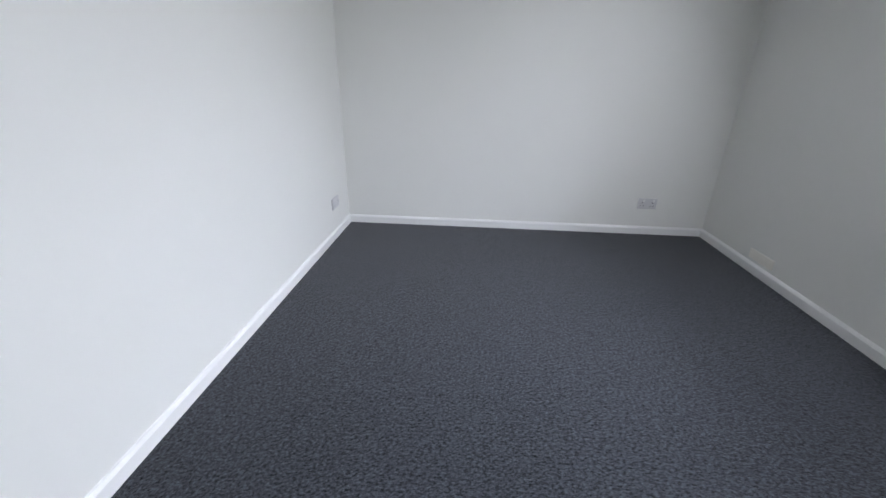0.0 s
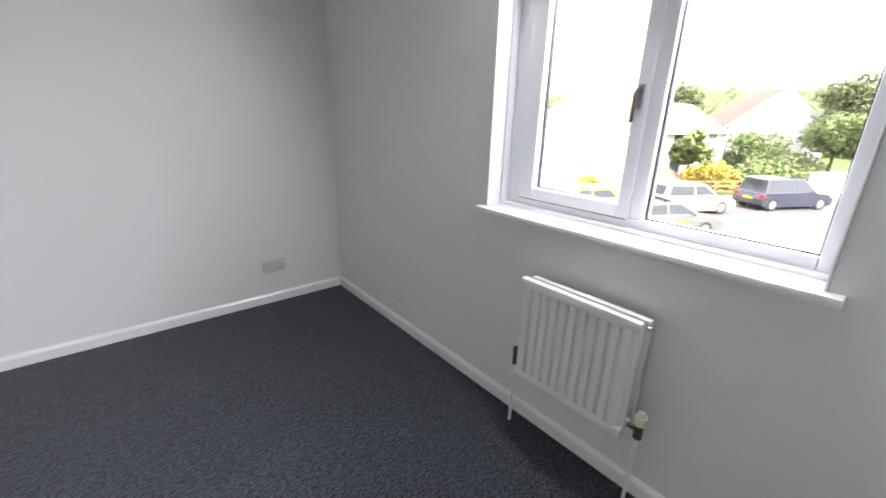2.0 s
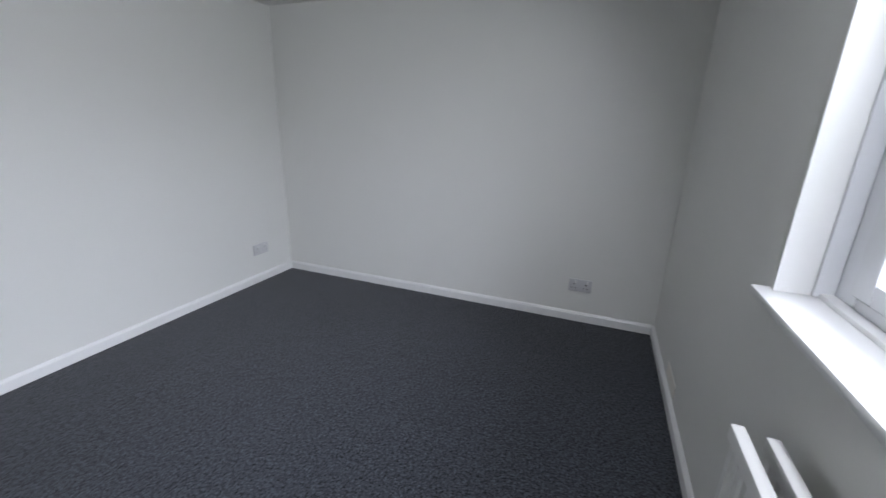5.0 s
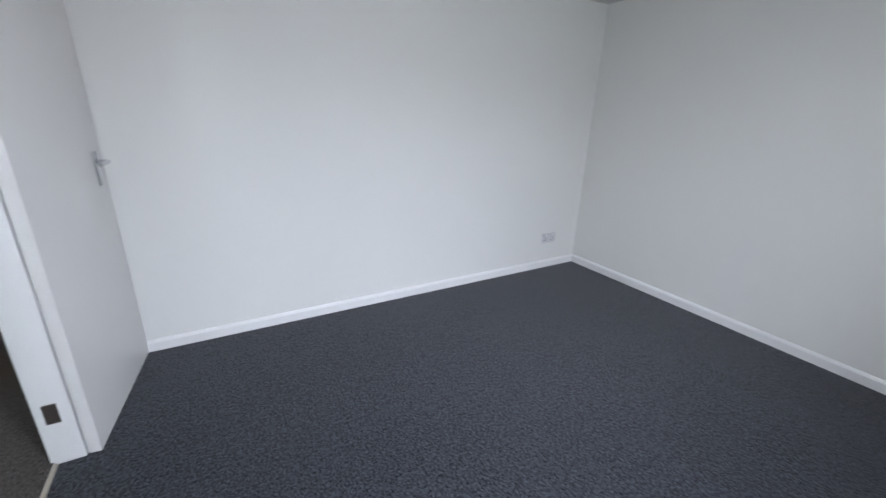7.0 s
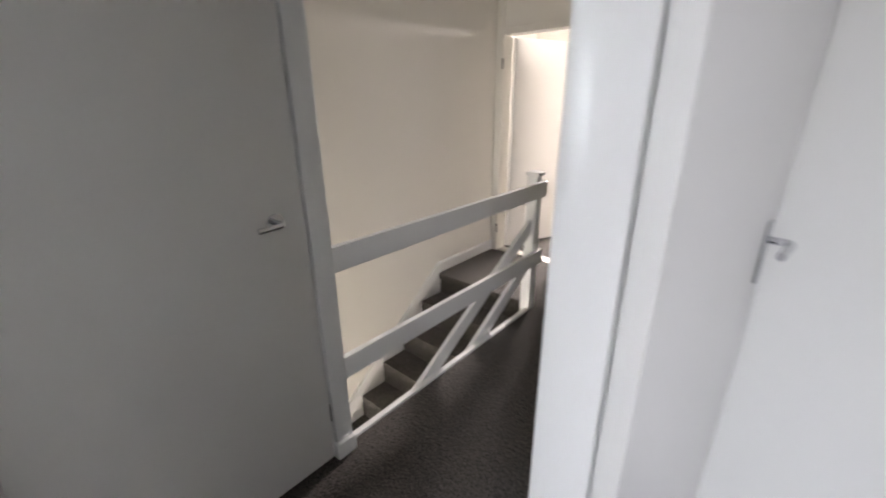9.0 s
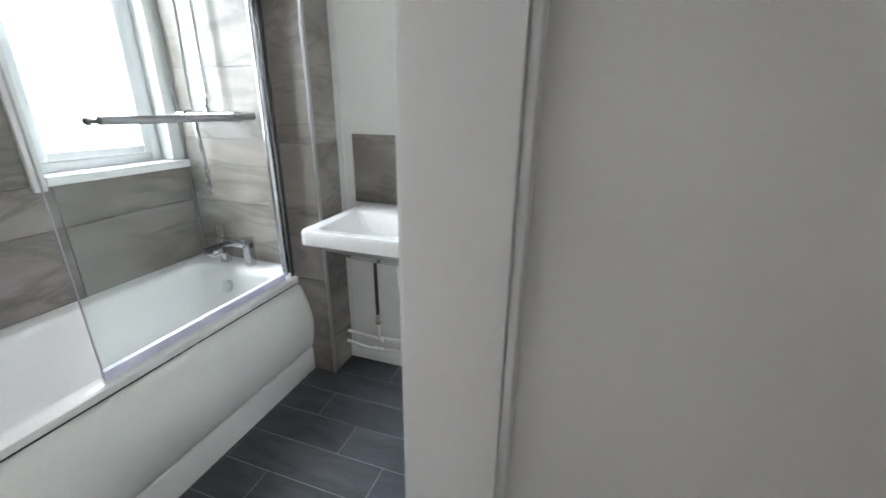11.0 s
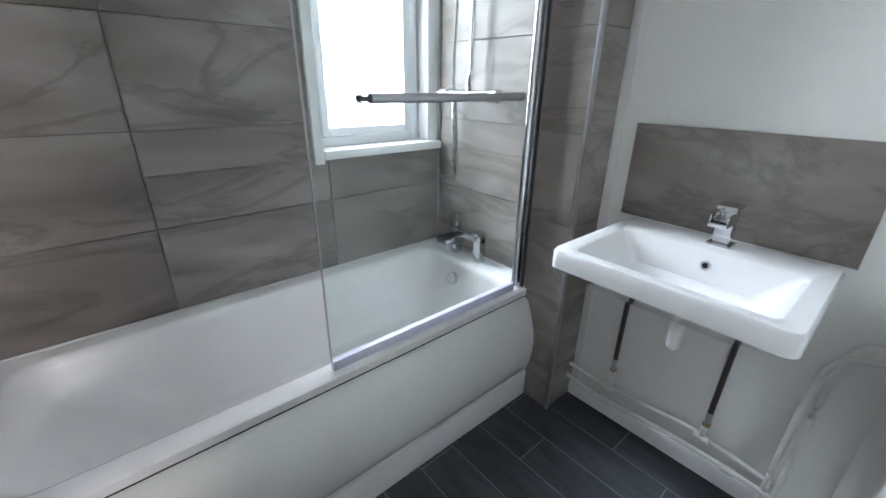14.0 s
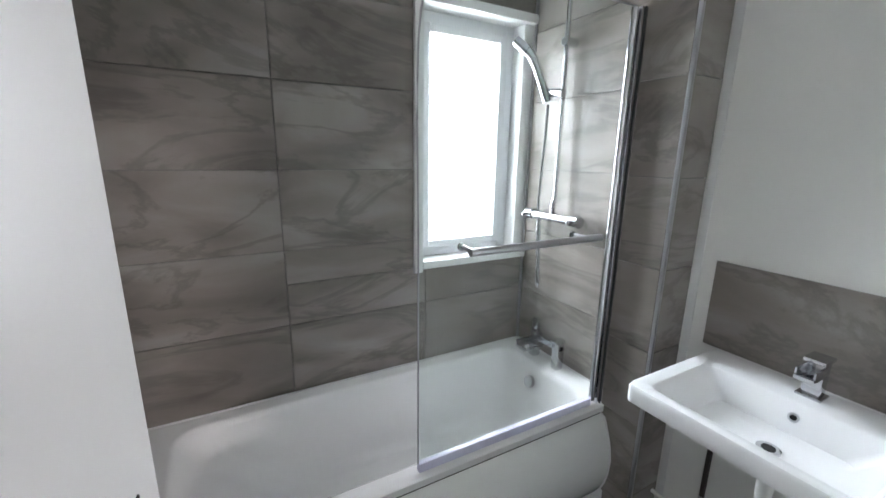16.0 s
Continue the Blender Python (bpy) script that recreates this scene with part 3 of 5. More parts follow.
wh = part("window_handle", box(fresh(), GX - 0.056, GX - 0.045, ym1 - 0.006, ym1 + 0.016, 1.29, 1.365, 0.004), "satin_chrome", win, "dark chrome lever handle of the sash")
part("lever", pipe(fresh(), [(GX - 0.052, ym1 + 0.005, 1.352), (GX - 0.068, ym1 + 0.006, 1.35), (GX - 0.076, ym1 + 0.008, 1.33), (GX - 0.074, ym1 + 0.012, 1.25)], 0.0065), "dull_metal", wh)
sill = part("window_sill", box(fresh(), WX - 0.042, GX - 0.034, y0 - 0.035, y1 + 0.036, z0 - 0.020, z0 + 0.004, 0.007), "gloss", win, "white gloss painted window board")
for p0, p1 in ((y0 + 0.0005, y0 + 0.006), (y1 - 0.006, y1 - 0.0005)):
    part("reveal_lining", box(fresh(), WX - 0.006, WX + 0.072, p0, p1, z0 + 0.005, z1, 0.002), "gloss", win)
    part("reveal_trim", box(fresh(), WX + 0.0735, GX - 0.036, p0 - (0.0 if p0 < 1.5 else 0.005), p1 + (0.005 if p0 < 1.5 else 0.0), z0 + 0.005, z1, 0.002), "upvc", win)
part("window_bead", box(fresh(), GX - 0.065, GX - 0.034, y0 + 0.002, y1 - 0.006, z0 + 0.003, z0 + 0.016, 0.003), "gloss", win)


# ---- radiators ----
def radiator(base, length, height, label, turn=0.0, thermostat=True):
    """Double panel radiator with pressed flutes. Built along x from 0, standing out to -y from a wall at y = 0."""
    r = thing("radiator", (0, 0, 0), label, "radiator")
    del BASE[r.name]
    z0 = 0.0
    n = max(6, round(length / 0.042))
    for yo, nm in ((-0.112, "front_panel"), (-0.048, "back_panel")):
        bm = fresh()
        outline = [(0.0, yo)]
        top = height if nm == "front_panel" else height - 0.012
        step = (length - 0.03) / n
        for k in range(n):
            a = 0.015 + k * step
            outline += [(a + step * 0.12, yo), (a + step * 0.26, yo - 0.016), (a + step * 0.74, yo - 0.016), (a + step * 0.88, yo)]
        outline += [(length, yo), (length, yo + 0.008), (0, yo + 0.008)]
        prism(bm, outline, "z", z0 + 0.03, top - 0.035)
        for a, b in ((z0, z0 + 0.03), (top - 0.035, top)):
            box(bm, 0, length, yo - 0.017, yo + 0.009, a, b, 0.004)
        part(nm, bm, "radiator", r)
    bm = fresh()
    k = 0.03
    while k < length - 0.04:
        box(bm, k, k + 0.002, -0.096, -0.056, z0 + 0.06, height - 0.12)
        k += 0.022
    part("fins", bm, "radiator", r)
    for a, b in ((0.012, 0.045), (length - 0.045, length - 0.012)):
        part("bracket", box(fresh(), a, b, -0.045, 0.0, height - 0.12, height - 0.08), "radiator", r)
        part("bracket", box(fresh(), a, b, -0.045, 0.0, z0 + 0.08, z0 + 0.12), "radiator", r)
    part("bleed_valve", rod(fresh(), (length, -0.075, height - 0.03), (length + 0.012, -0.075, height - 0.03), 0.008), "satin_chrome", r)
    for x, side in ((0.0, -1), (length, 1)):
        v = part("valve", rod(fresh(), (x, -0.075, 0.03), (x + side * 0.035, -0.075, 0.03), 0.009), "dull_metal", r, "brown metal valve")
        if side == 1 and thermostat:
            part("valve_body", rod(fresh(), (x + 0.035, -0.075, 0.0), (x + 0.035, -0.075, 0.055), 0.014), "dull_metal", v)
            part("thermostat_head", rod(fresh(), (x + 0.035, -0.075, 0.052), (x + 0.035, -0.075, 0.082), 0.018, 0.02), "yellowed", v, "yellowed plastic thermostat head")
            part("thermostat_cap", rod(fresh(), (x + 0.035, -0.075, 0.082), (x + 0.035, -0.075, 0.098), 0.014, 0.011), "yellowed", v)
        else:
            part("valve_body", rod(fresh(), (x + side * 0.035, -0.075, 0.0), (x + side * 0.035, -0.075, 0.06), 0.012), "dull_metal", v)
            part("valve_cap", rod(fresh(), (x + side * 0.035, -0.075, 0.06), (x + side * 0.035, -0.075, 0.075), 0.015, 0.012), "dull_metal", v)
        part("pipe", pipe(fresh(), [(x + side * 0.035, -0.075, 0.002), (x + side * 0.035, -0.076, -0.11), (x + side * 0.035, -0.078, -base[2] + 0.001)], 0.0065), "gloss", r, "white painted tail pipe")
    r.matrix_world = pose(*base, 0, 0, turn)
    return r


radiator((WX, 1.843, 0.285), 0.442, 0.412, "small white double panel radiator under the bedroom window", turn=-90)
radiator((-0.43, HY, 0.15), 0.48, 0.45, "white double panel radiator on the landing wall")


# ---- sockets ----
def socket(base, turn, label="grey-white double wall socket near the skirting"):
    s = thing("wall_socket", (0, 0, 0), label, "wall socket", "double sockets in the bedroom")
    del BASE[s.name]
    part("plate", box(fresh(), -0.073, 0.073, -0.010, 0, -0.043, 0.043, 0.004), "plastic", s)
    for x in (-0.045, 0.032):
        bm = fresh()
        box(bm, x + 0.0005, x + 0.0075, -0.0106, -0.0098, 0.004, 0.013)
        box(bm, x - 0.012, x - 0.004, -0.0106, -0.0098, -0.020, -0.015)
        box(bm, x + 0.012, x + 0.020, -0.0106, -0.0098, -0.020, -0.015)
        part("pin_holes", bm, "hole", s)
        part("switch", box(fresh(), x + 0.008, x + 0.018, -0.0135, -0.0101, 0.016, 0.034, 0.001), "white_plastic", s)
    for x in (-0.06, 0.06):
        part("screw", rod(fresh(), (x, -0.0115, 0), (x, -0.0098, 0), 0.003, seg=10), "satin_chrome", s)
    s.matrix_world = pose(*base, 0, 0, turn)
    return s


socket((2.168, FY, 0.259), 0)
socket((WL, 3.324, 0.268), 90, "grey-white double wall socket on the bright wall")
patch = solid("blanking_plate", box(fresh(), WX - 0.003, WX, 2.83, 3.06, 0.085, 0.15, 0.001), "cream", "cream painted-over patch low on the wall", "wall patch")
sw = thing("light_switch", (EX, -0.69, 1.27), "cream plastic light switch on the landing end wall", "light switch")
part("plate", box(fresh(), EX, EX + 0.01, -0.735, -0.65, 1.225, 1.31, 0.003), "yellowed", sw)
part("rocker", box(fresh(), EX + 0.01, EX + 0.014, -0.70, -0.685, 1.255, 1.28, 0.001), "white_plastic", sw)

# ---- stairs and balustrade ----
stairs = thing("stairs", (-1.345, -1.2, 0), "straight flight of stairs in dark grey-brown carpet", "stairs")
stairs["kind"] = "structure"
GO, RISE = 0.217, 0.172
for k in range(1, 11):
    x = -1.345 + GO * (k - 1)
    bm = box(fresh(), x - 0.0, x + GO + 0.018, STY + 0.022, RY - 0.055, -RISE * k - 0.3, -RISE * k, 0.006)
    part("tread", bm, "carpet_brown", stairs)
structure("stair_nosing", box(fresh(), -1.37, -1.327, STY + 0.02, RY - 0.055, -0.05, -0.0005, 0.01), "carpet_brown")
bm = fresh()
prism(bm, [(-1.36, 0.09), (-1.345, 0.09), (-1.30, 0.07), (0.4, -1.28), (0.4, -1.75), (-1.36, -0.3)], "y", STY, STY + 0.02)
structure("stair_string", bm, "gloss", "white painted stair string on the wall")
structure("landing_edge", box(fresh(), -1.25, 0.222, RY - 0.05, RY - 0.021, -0.25, 0.012, 0.004), "gloss", "white painted edge board of the stairwell")

bal = thing("balustrade", (-0.5, RY - 0.03, 0), "white painted ranch-style balustrade with two rails above the stairwell", "balustrade")
yb = RY - 0.03
part("rail", box(fresh(), -1.36, 0.222, yb + 0.0, yb + 0.024, 0.77, 0.866, 0.004), "gloss", bal)
part("rail", box(fresh(), -1.36, 0.222, yb + 0.0, yb + 0.024, 0.322, 0.418, 0.004), "gloss", bal)
part("newel_post", box(fresh(), -1.34, -1.27, yb - 0.07, yb - 0.001, -0.2, 0.90, 0.004), "gloss", bal)
part("post_cap", box(fresh(), -1.35, -1.26, yb - 0.08, yb + 0.01, 0.90, 0.925, 0.006), "gloss", bal)
for xb, zb in ((-0.31, 0.0), (-0.74, 0.0)):
    bm = fresh()
    sl = 0.60
    x2 = -1.275
    x3 = 0.20
    prism(bm, [(x3, zb - sl * (x3 - xb) - 0.045), (x3, zb - sl * (x3 - xb) + 0.045), (x2, zb + sl * (xb - x2) + 0.045), (x2, zb + sl * (xb - x2) - 0.045)], "y", yb - 0.05, yb - 0.026)
    part("sloping_rail", bm, "gloss", bal)

# far door at the end of the landing
frame_4 = thing("door_frame_4", (EX, -1.2, 0), "white gloss painted frame at the end of the landing", "door frame")
frame_4["kind"] = "structure"
part("jamb", box(fresh(), EX - 0.13, EX + 0.012, -1.60, -1.545, 0.001, 2.34, 0.003), "cream", frame_4)
part("jamb", box(fresh(), EX - 0.13, EX + 0.012, -0.915, -0.86, 0.001, 1.9, 0.003), "cream", frame_4)
part("head", box(fresh(), EX - 0.13, EX + 0.014, -1.544, -0.916, 1.83, 1.875, 0.003), "cream", frame_4)
part("sill_strip", box(fresh(), EX - 0.03, EX + 0.005, -1.544, -0.916, 0.0, 0.01, 0.003), "strip", frame_4)
for z in (0.22, 1.62):
    part("hinge", box(fresh(), EX + 0.0125, EX + 0.016, -1.556, -1.544, z - 0.04, z + 0.04), "dull_metal", frame_4, "dark metal butt hinge")
door_4 = thing("door_4", (0, 0, 0), "white painted door opened into the far room", "door")
part("leaf", box(fresh(), 0.0, 0.60, -0.018, 0.018, 0.012, 1.82, 0.002), "satin", door_4)
lever(door_4, 0.54, 0.018, 0.95, 1, -1, plate=False)
del BASE["door_4"]
door_4.matrix_world = pose(EX - 0.13, -1.53, 0, 0, 0, 160)
skirting("x", -4.5, 1, -2.6, 1.0, h=0.08)


def plain_window(name, x, y0, y1, z0, z1, mat, label, sash_y=None):
    """Frame, sash and panes in an opening of a wall across x."""
    w = thing(name, (x, (y0 + y1) / 2, z0), label, "window")
    w["kind"] = "structure"
    t = 0.05
    part("window_frame", box(fresh(), x - 0.03, x + 0.03, y0 + 0.001, y0 + t, z0 + 0.001, z1 - 0.001, 0.006), "upvc", w)
    part("window_frame", box(fresh(), x - 0.03, x + 0.03, y1 - t, y1 - 0.001, z0 + 0.001, z1 - 0.001, 0.006), "upvc", w)
    part("window_frame", box(fresh(), x - 0.03, x + 0.03, y0 + t, y1 - t, z0 + 0.001, z0 + t, 0.006), "upvc", w)
    part("window_frame", box(fresh(), x - 0.03, x + 0.03, y0 + t, y1 - t, z1 - t, z1 - 0.001, 0.006), "upvc", w)
    g = part("pane", box(fresh(), x - 0.002, x + 0.002, y0 + t, y1 - t, z0 + t, z1 - t), mat, w, "frosted glass pane" if mat == "frosted" else "")
    g.visible_shadow = False
    return w


fw = plain_window("window_3", -4.56, -2.05, -0.80, 0.82, 1.93, "frosted", "bright white window of the far room")
part("window_sill", box(fresh(), -4.53, -4.40, -2.10, -1.0, 0.80, 0.819, 0.004), "gloss", fw)
part("mullion", box(fresh(), -4.59, -4.53, -1.75, -1.70, 0.87, 1.88, 0.004), "upvc", fw)


# ---- bathroom ----
def tapering(bm, rings):
    return loft(bm, rings, cap_last=True)


RIM, RX = 0.512, 2.255
bath = thing("bath", (2.6, -0.8, 0), "white acrylic straight bath with a bowed front panel", "bath")
bx0, bx1, by0, by1 = RX, BX - 0.002, TY + 0.002, 0.049
bm = fresh()
loft(bm, [ring(bx0 + 0.01, bx1, by0, by1, RIM - 0.035, 0.02), ring(bx0, bx1, by0, by1, RIM - 0.03, 0.02), ring(bx0, bx1, by0, by1, RIM - 0.006, 0.02), ring(bx0 + 0.008, bx1, by0, by1, RIM, 0.02),
          ring(bx0 + 0.062, bx1 - 0.055, by0 + 0.10, by1 - 0.10, RIM, 0.09), ring(bx0 + 0.072, bx1 - 0.065, by0 + 0.112, by1 - 0.115, RIM - 0.006, 0.09), ring(bx0 + 0.078, bx1 - 0.07, by0 + 0.12, by1 - 0.13, RIM - 0.03, 0.09),
          ring(bx0 + 0.10, bx1 - 0.09, by0 + 0.155, by1 - 0.30, RIM - 0.20, 0.10), ring(bx0 + 0.12, bx1 - 0.11, by0 + 0.18, by1 - 0.42, RIM - 0.31, 0.10), ring(bx0 + 0.16, bx1 - 0.15, by0 + 0.24, by1 - 0.52, RIM - 0.35, 0.09)])
part("tub", bm, "acrylic", bath, smooth=50)
# the panel bows outwards and tucks in above a plinth
prof = [(2.272, RIM - 0.036), (2.246, RIM - 0.05), (2.222, 0.40), (2.205, 0.345), (2.197, 0.285), (2.20, 0.225), (2.212, 0.165), (2.232, 0.115), (2.25, 0.09), (2.27, 0.085)]
part("front_panel", prism(fresh(), prof, "y", -1.595, 0.046), "panel", bath, "white glossy bowed bath panel", smooth=60)
part("panel_edge", prism(fresh(), [(p - 0.006 if p < 2.26 else p, q) for p, q in prof], "y", -1.6075, -1.5955), "silicone", bath, smooth=60)
# Black strip that paints the shade between rim and panel
part("panel_gap_shade", box(fresh(), 2.258, 2.262, -1.59, 0.046, RIM - 0.0375, RIM - 0.034), "hole", bath)
part("plinth", box(fresh(), 2.212, 2.226, -1.6, 0.046, 0.0, 0.125, 0.002), "gloss", bath)
part("overflow", rod(fresh(), (2.64, TY + 0.147, 0.425), (2.64, TY + 0.163, 0.43), 0.031, 0.029, seg=28), "chrome", bath, "round chrome overflow")
part("waste", rod(fresh(), (2.6, TY + 0.35, RIM - 0.351), (2.6, TY + 0.35, RIM - 0.344), 0.035, seg=28), "chrome", bath)
structure("sealant", box(fresh(), BX - 0.008, BX - 0.002, TY + 0.004, 0.048, RIM - 0.004, RIM + 0.006, 0.002), "silicone")
structure("sealant", box(fresh(), 2.275, BX - 0.01, TY + 0.001, TY + 0.007, RIM - 0.004, RIM + 0.006, 0.002), "silicone")

bt = thing("bath_mixer_tap", (2.620, TY + 0.06, RIM), "square chrome waterfall bath filler with a lever on the bath rim", "tap")
for x in (2.565, 2.725):
    part("pillar", box(fresh(), x - 0.02, x + 0.02, TY + 0.035, TY + 0.075, RIM, RIM + 0.135, 0.003), "chrome", bt)
part("bridge", box(fresh(), 2.545, 2.745, TY + 0.04, TY + 0.07, RIM + 0.095, RIM + 0.125, 0.003), "chrome", bt)
sp = part("spout", box(fresh(), 2.660, 2.730, TY + 0.06, TY + 0.175, RIM + 0.07, RIM + 0.088, 0.003), "chrome", bt)
part("spout_cheek", box(fresh(), 2.660, 2.666, TY + 0.06, TY + 0.175, RIM + 0.088, RIM + 0.108, 0.001), "chrome", sp)
part("spout_cheek", box(fresh(), 2.724, 2.730, TY + 0.06, TY + 0.175, RIM + 0.088, RIM + 0.108, 0.001), "chrome", sp)
part("lever", box(fresh(), 2.705, 2.745, TY + 0.045, TY + 0.065, RIM + 0.135, RIM + 0.20, 0.003), "chrome", bt)
part("lever", box(fresh(), 2.545, 2.585, TY + 0.03, TY + 0.09, RIM + 0.137, RIM + 0.15, 0.003), "chrome", bt)

# shower screen
scr = thing("shower_screen", (2.287, -1.2, RIM), "clear glass bath screen with chrome wall profile and towel bar", "shower screen")
outline = [(-1.56, RIM + 0.03), (-0.765, RIM + 0.03), (-0.765, 1.80)]
for k in range(9):
    a = radians(90 * k / 8)
    outline.append((-0.965 + 0.20 * math.cos(a), 1.80 + 0.20 * math.sin(a)))
outline.append((-1.56, 2.0))
g = part("pane", prism(fresh(), outline, "x", 2.284, 2.290), "screen_glass", scr, "clear glass screen with a rounded top corner", smooth=None)
edge = fresh()
pipe(edge, [(2.287, -0.765, RIM + 0.03), (2.287, -0.765, 1.2), (2.287, -0.765, 1.80), (2.287, -0.82, 1.94), (2.287, -0.965, 2.0), (2.287, -1.3, 2.0), (2.287, -1.56, 2.0)], 0.0026, seg=6, steps=5)
part("pane_edge", edge, "satin_chrome", scr, "dark polished glass edge")
part("wall_profile", box(fresh(), 2.272, 2.302, -1.606, -1.574, RIM + 0.002, 2.0, 0.004), "chrome", scr)
part("hinge_profile", rod(fresh(), (2.287, -1.558, RIM + 0.02), (2.287, -1.558, 1.995), 0.0125, seg=20), "chrome", scr)
part("profile_groove", box(fresh(), 2.268, 2.2722, -1.593, -1.588, RIM + 0.002, 2.0), "gasket", scr)
part("bottom_seal", box(fresh(), 2.277, 2.297, -1.545, -0.765, RIM + 0.001, RIM + 0.034, 0.003), "seal", scr, "pale violet-white plastic bottom seal")
tb = part("towel_bar", rod(fresh(), (2.205, -1.41, 1.246), (2.205, -0.885, 1.246), 0.0115, seg=20), "satin_chrome", scr, "brushed steel towel bar")
for y in (-1.37, -0.91):
    part("standoff", rod(fresh(), (2.205, y, 1.243), (2.283, y, 1.243), 0.007), "satin_chrome", tb)
    part("rose", rod(fresh(), (2.2905, y, 1.243), (2.297, y, 1.243), 0.012), "chrome", tb)

# shower
sh = thing("shower_mixer", (2.650, TY, 1.23), "chrome thermostatic bar shower with riser rail and hand shower", "shower")
part("bar", rod(fresh(), (2.540, TY + 0.06, 1.235), (2.800, TY + 0.06, 1.235), 0.021, seg=24), "chrome", sh)
for x in (2.570, 2.770):
    part("inlet", rod(fresh(), (x, TY + 0.001, 1.235), (x, TY + 0.05, 1.235), 0.024, 0.014, seg=24), "chrome", sh)
for x in (2.525, 2.815):
    k = part("knob", rod(fresh(), (x - 0.022, TY + 0.06, 1.235), (x + 0.022, TY + 0.06, 1.235), 0.027, seg=24), "chrome", sh)
    part("knob_lever", box(fresh(), x - 0.006, x + 0.006, TY + 0.075, TY + 0.115, 1.228, 1.242, 0.002), "chrome", k)
part("outlet_elbow", pipe(fresh(), [(2.670, TY + 0.06, 1.255), (2.670, TY + 0.06, 1.30), (2.670, TY + 0.045, 1.33)], 0.012), "chrome", sh)
part("riser_rail", rod(fresh(), (2.670, TY + 0.05, 1.30), (2.670, TY + 0.05, 2.18), 0.0105, seg=20), "chrome", sh)
for z in (1.985,):
    part("bracket", rod(fresh(), (2.670, TY + 0.001, z), (2.670, TY + 0.065, z), 0.018, seg=24), "chrome", sh)
part("slider", rod(fresh(), (2.640, TY + 0.075, 1.775), (2.740, TY + 0.075, 1.79), 0.019, seg=24), "chrome", sh)
hd = part("hand_shower", pipe(fresh(), [(2.725, TY + 0.085, 1.745), (2.752, TY + 0.11, 1.845), (2.782, TY + 0.135, 1.93), (2.820, TY + 0.165, 1.985)], 0.021, seg=18), "chrome", sh)
part("spray_face", rod(fresh(), (2.802, TY + 0.152, 1.962), (2.842, TY + 0.188, 2.008), 0.025, 0.021, seg=24), "chrome", hd)
part("hose", pipe(fresh(), [(2.725, TY + 0.08, 1.735), (2.738, TY + 0.07, 1.60), (2.770, TY + 0.05, 1.40), (2.785, TY + 0.04, 1.20), (2.770, TY + 0.04, 1.0), (2.755, TY + 0.05, 0.90), (2.740, TY + 0.055, 0.875), (2.730, TY + 0.06, 0.92), (2.742, TY + 0.06, 1.10), (2.750, TY + 0.06, 1.215)], 0.0065, seg=10), "chrome", sh, "ribbed chrome shower hose")
structure("corner_trim", box(fresh(), BX - 0.012, BX - 0.002, TY + 0.002, TY + 0.012, RIM + 0.006, 2.35), "satin_chrome")
structure("corner_trim", box(fresh(), 2.084, 2.098, -1.609, -1.595, 0.0, 2.35, 0.003), "satin_chrome", "pale metal tile edge trim")

# bathroom window
y0, y1, z0, z1 = BWIN
bw = plain_window("window_2", BX + 0.115, y0 + 0.062, y1 - 0.012, z0 + 0.02, z1 - 0.02, "frosted", "white plastic bathroom window with frosted glass")
X2 = BX + 0.115
for p0, p1, q0, q1 in ((y0 + 0.112, y0 + 0.152, z0 + 0.072, z1 - 0.072), (y1 - 0.092, y1 - 0.060, z0 + 0.072, z1 - 0.072), (y0 + 0.1525, y1 - 0.0925, z0 + 0.072, z0 + 0.108), (y0 + 0.1525, y1 - 0.0925, z1 - 0.108, z1 - 0.072)):
    part("sash", box(fresh(), X2 - 0.045, X2 - 0.004, p0, p1, q0, q1, 0.006), "upvc", bw)
part("trim", box(fresh(), BX - 0.018, X2 + 0.03, y1 - 0.019, y1 + 0.022, z0 - 0.022, z1 + 0.02, 0.004), "gloss", bw)
part("trim", box(fresh(), BX - 0.018, X2 + 0.03, y0 + 0.001, y1 - 0.0195, z1 - 0.02, z1 + 0.02, 0.004), "gloss", bw)
part("window_sill", box(fresh(), BX - 0.022, X2 + 0.03, y0 + 0.001, y1 - 0.0195, z0 - 0.006, z0 + 0.03, 0.004), "gloss", bw)
part("reveal_side", box(fresh(), BX + 0.009, X2 + 0.03, y0 + 0.0012, y0 + 0.061, z0 + 0.032, z1 - 0.021, 0.001), "gloss", bw)

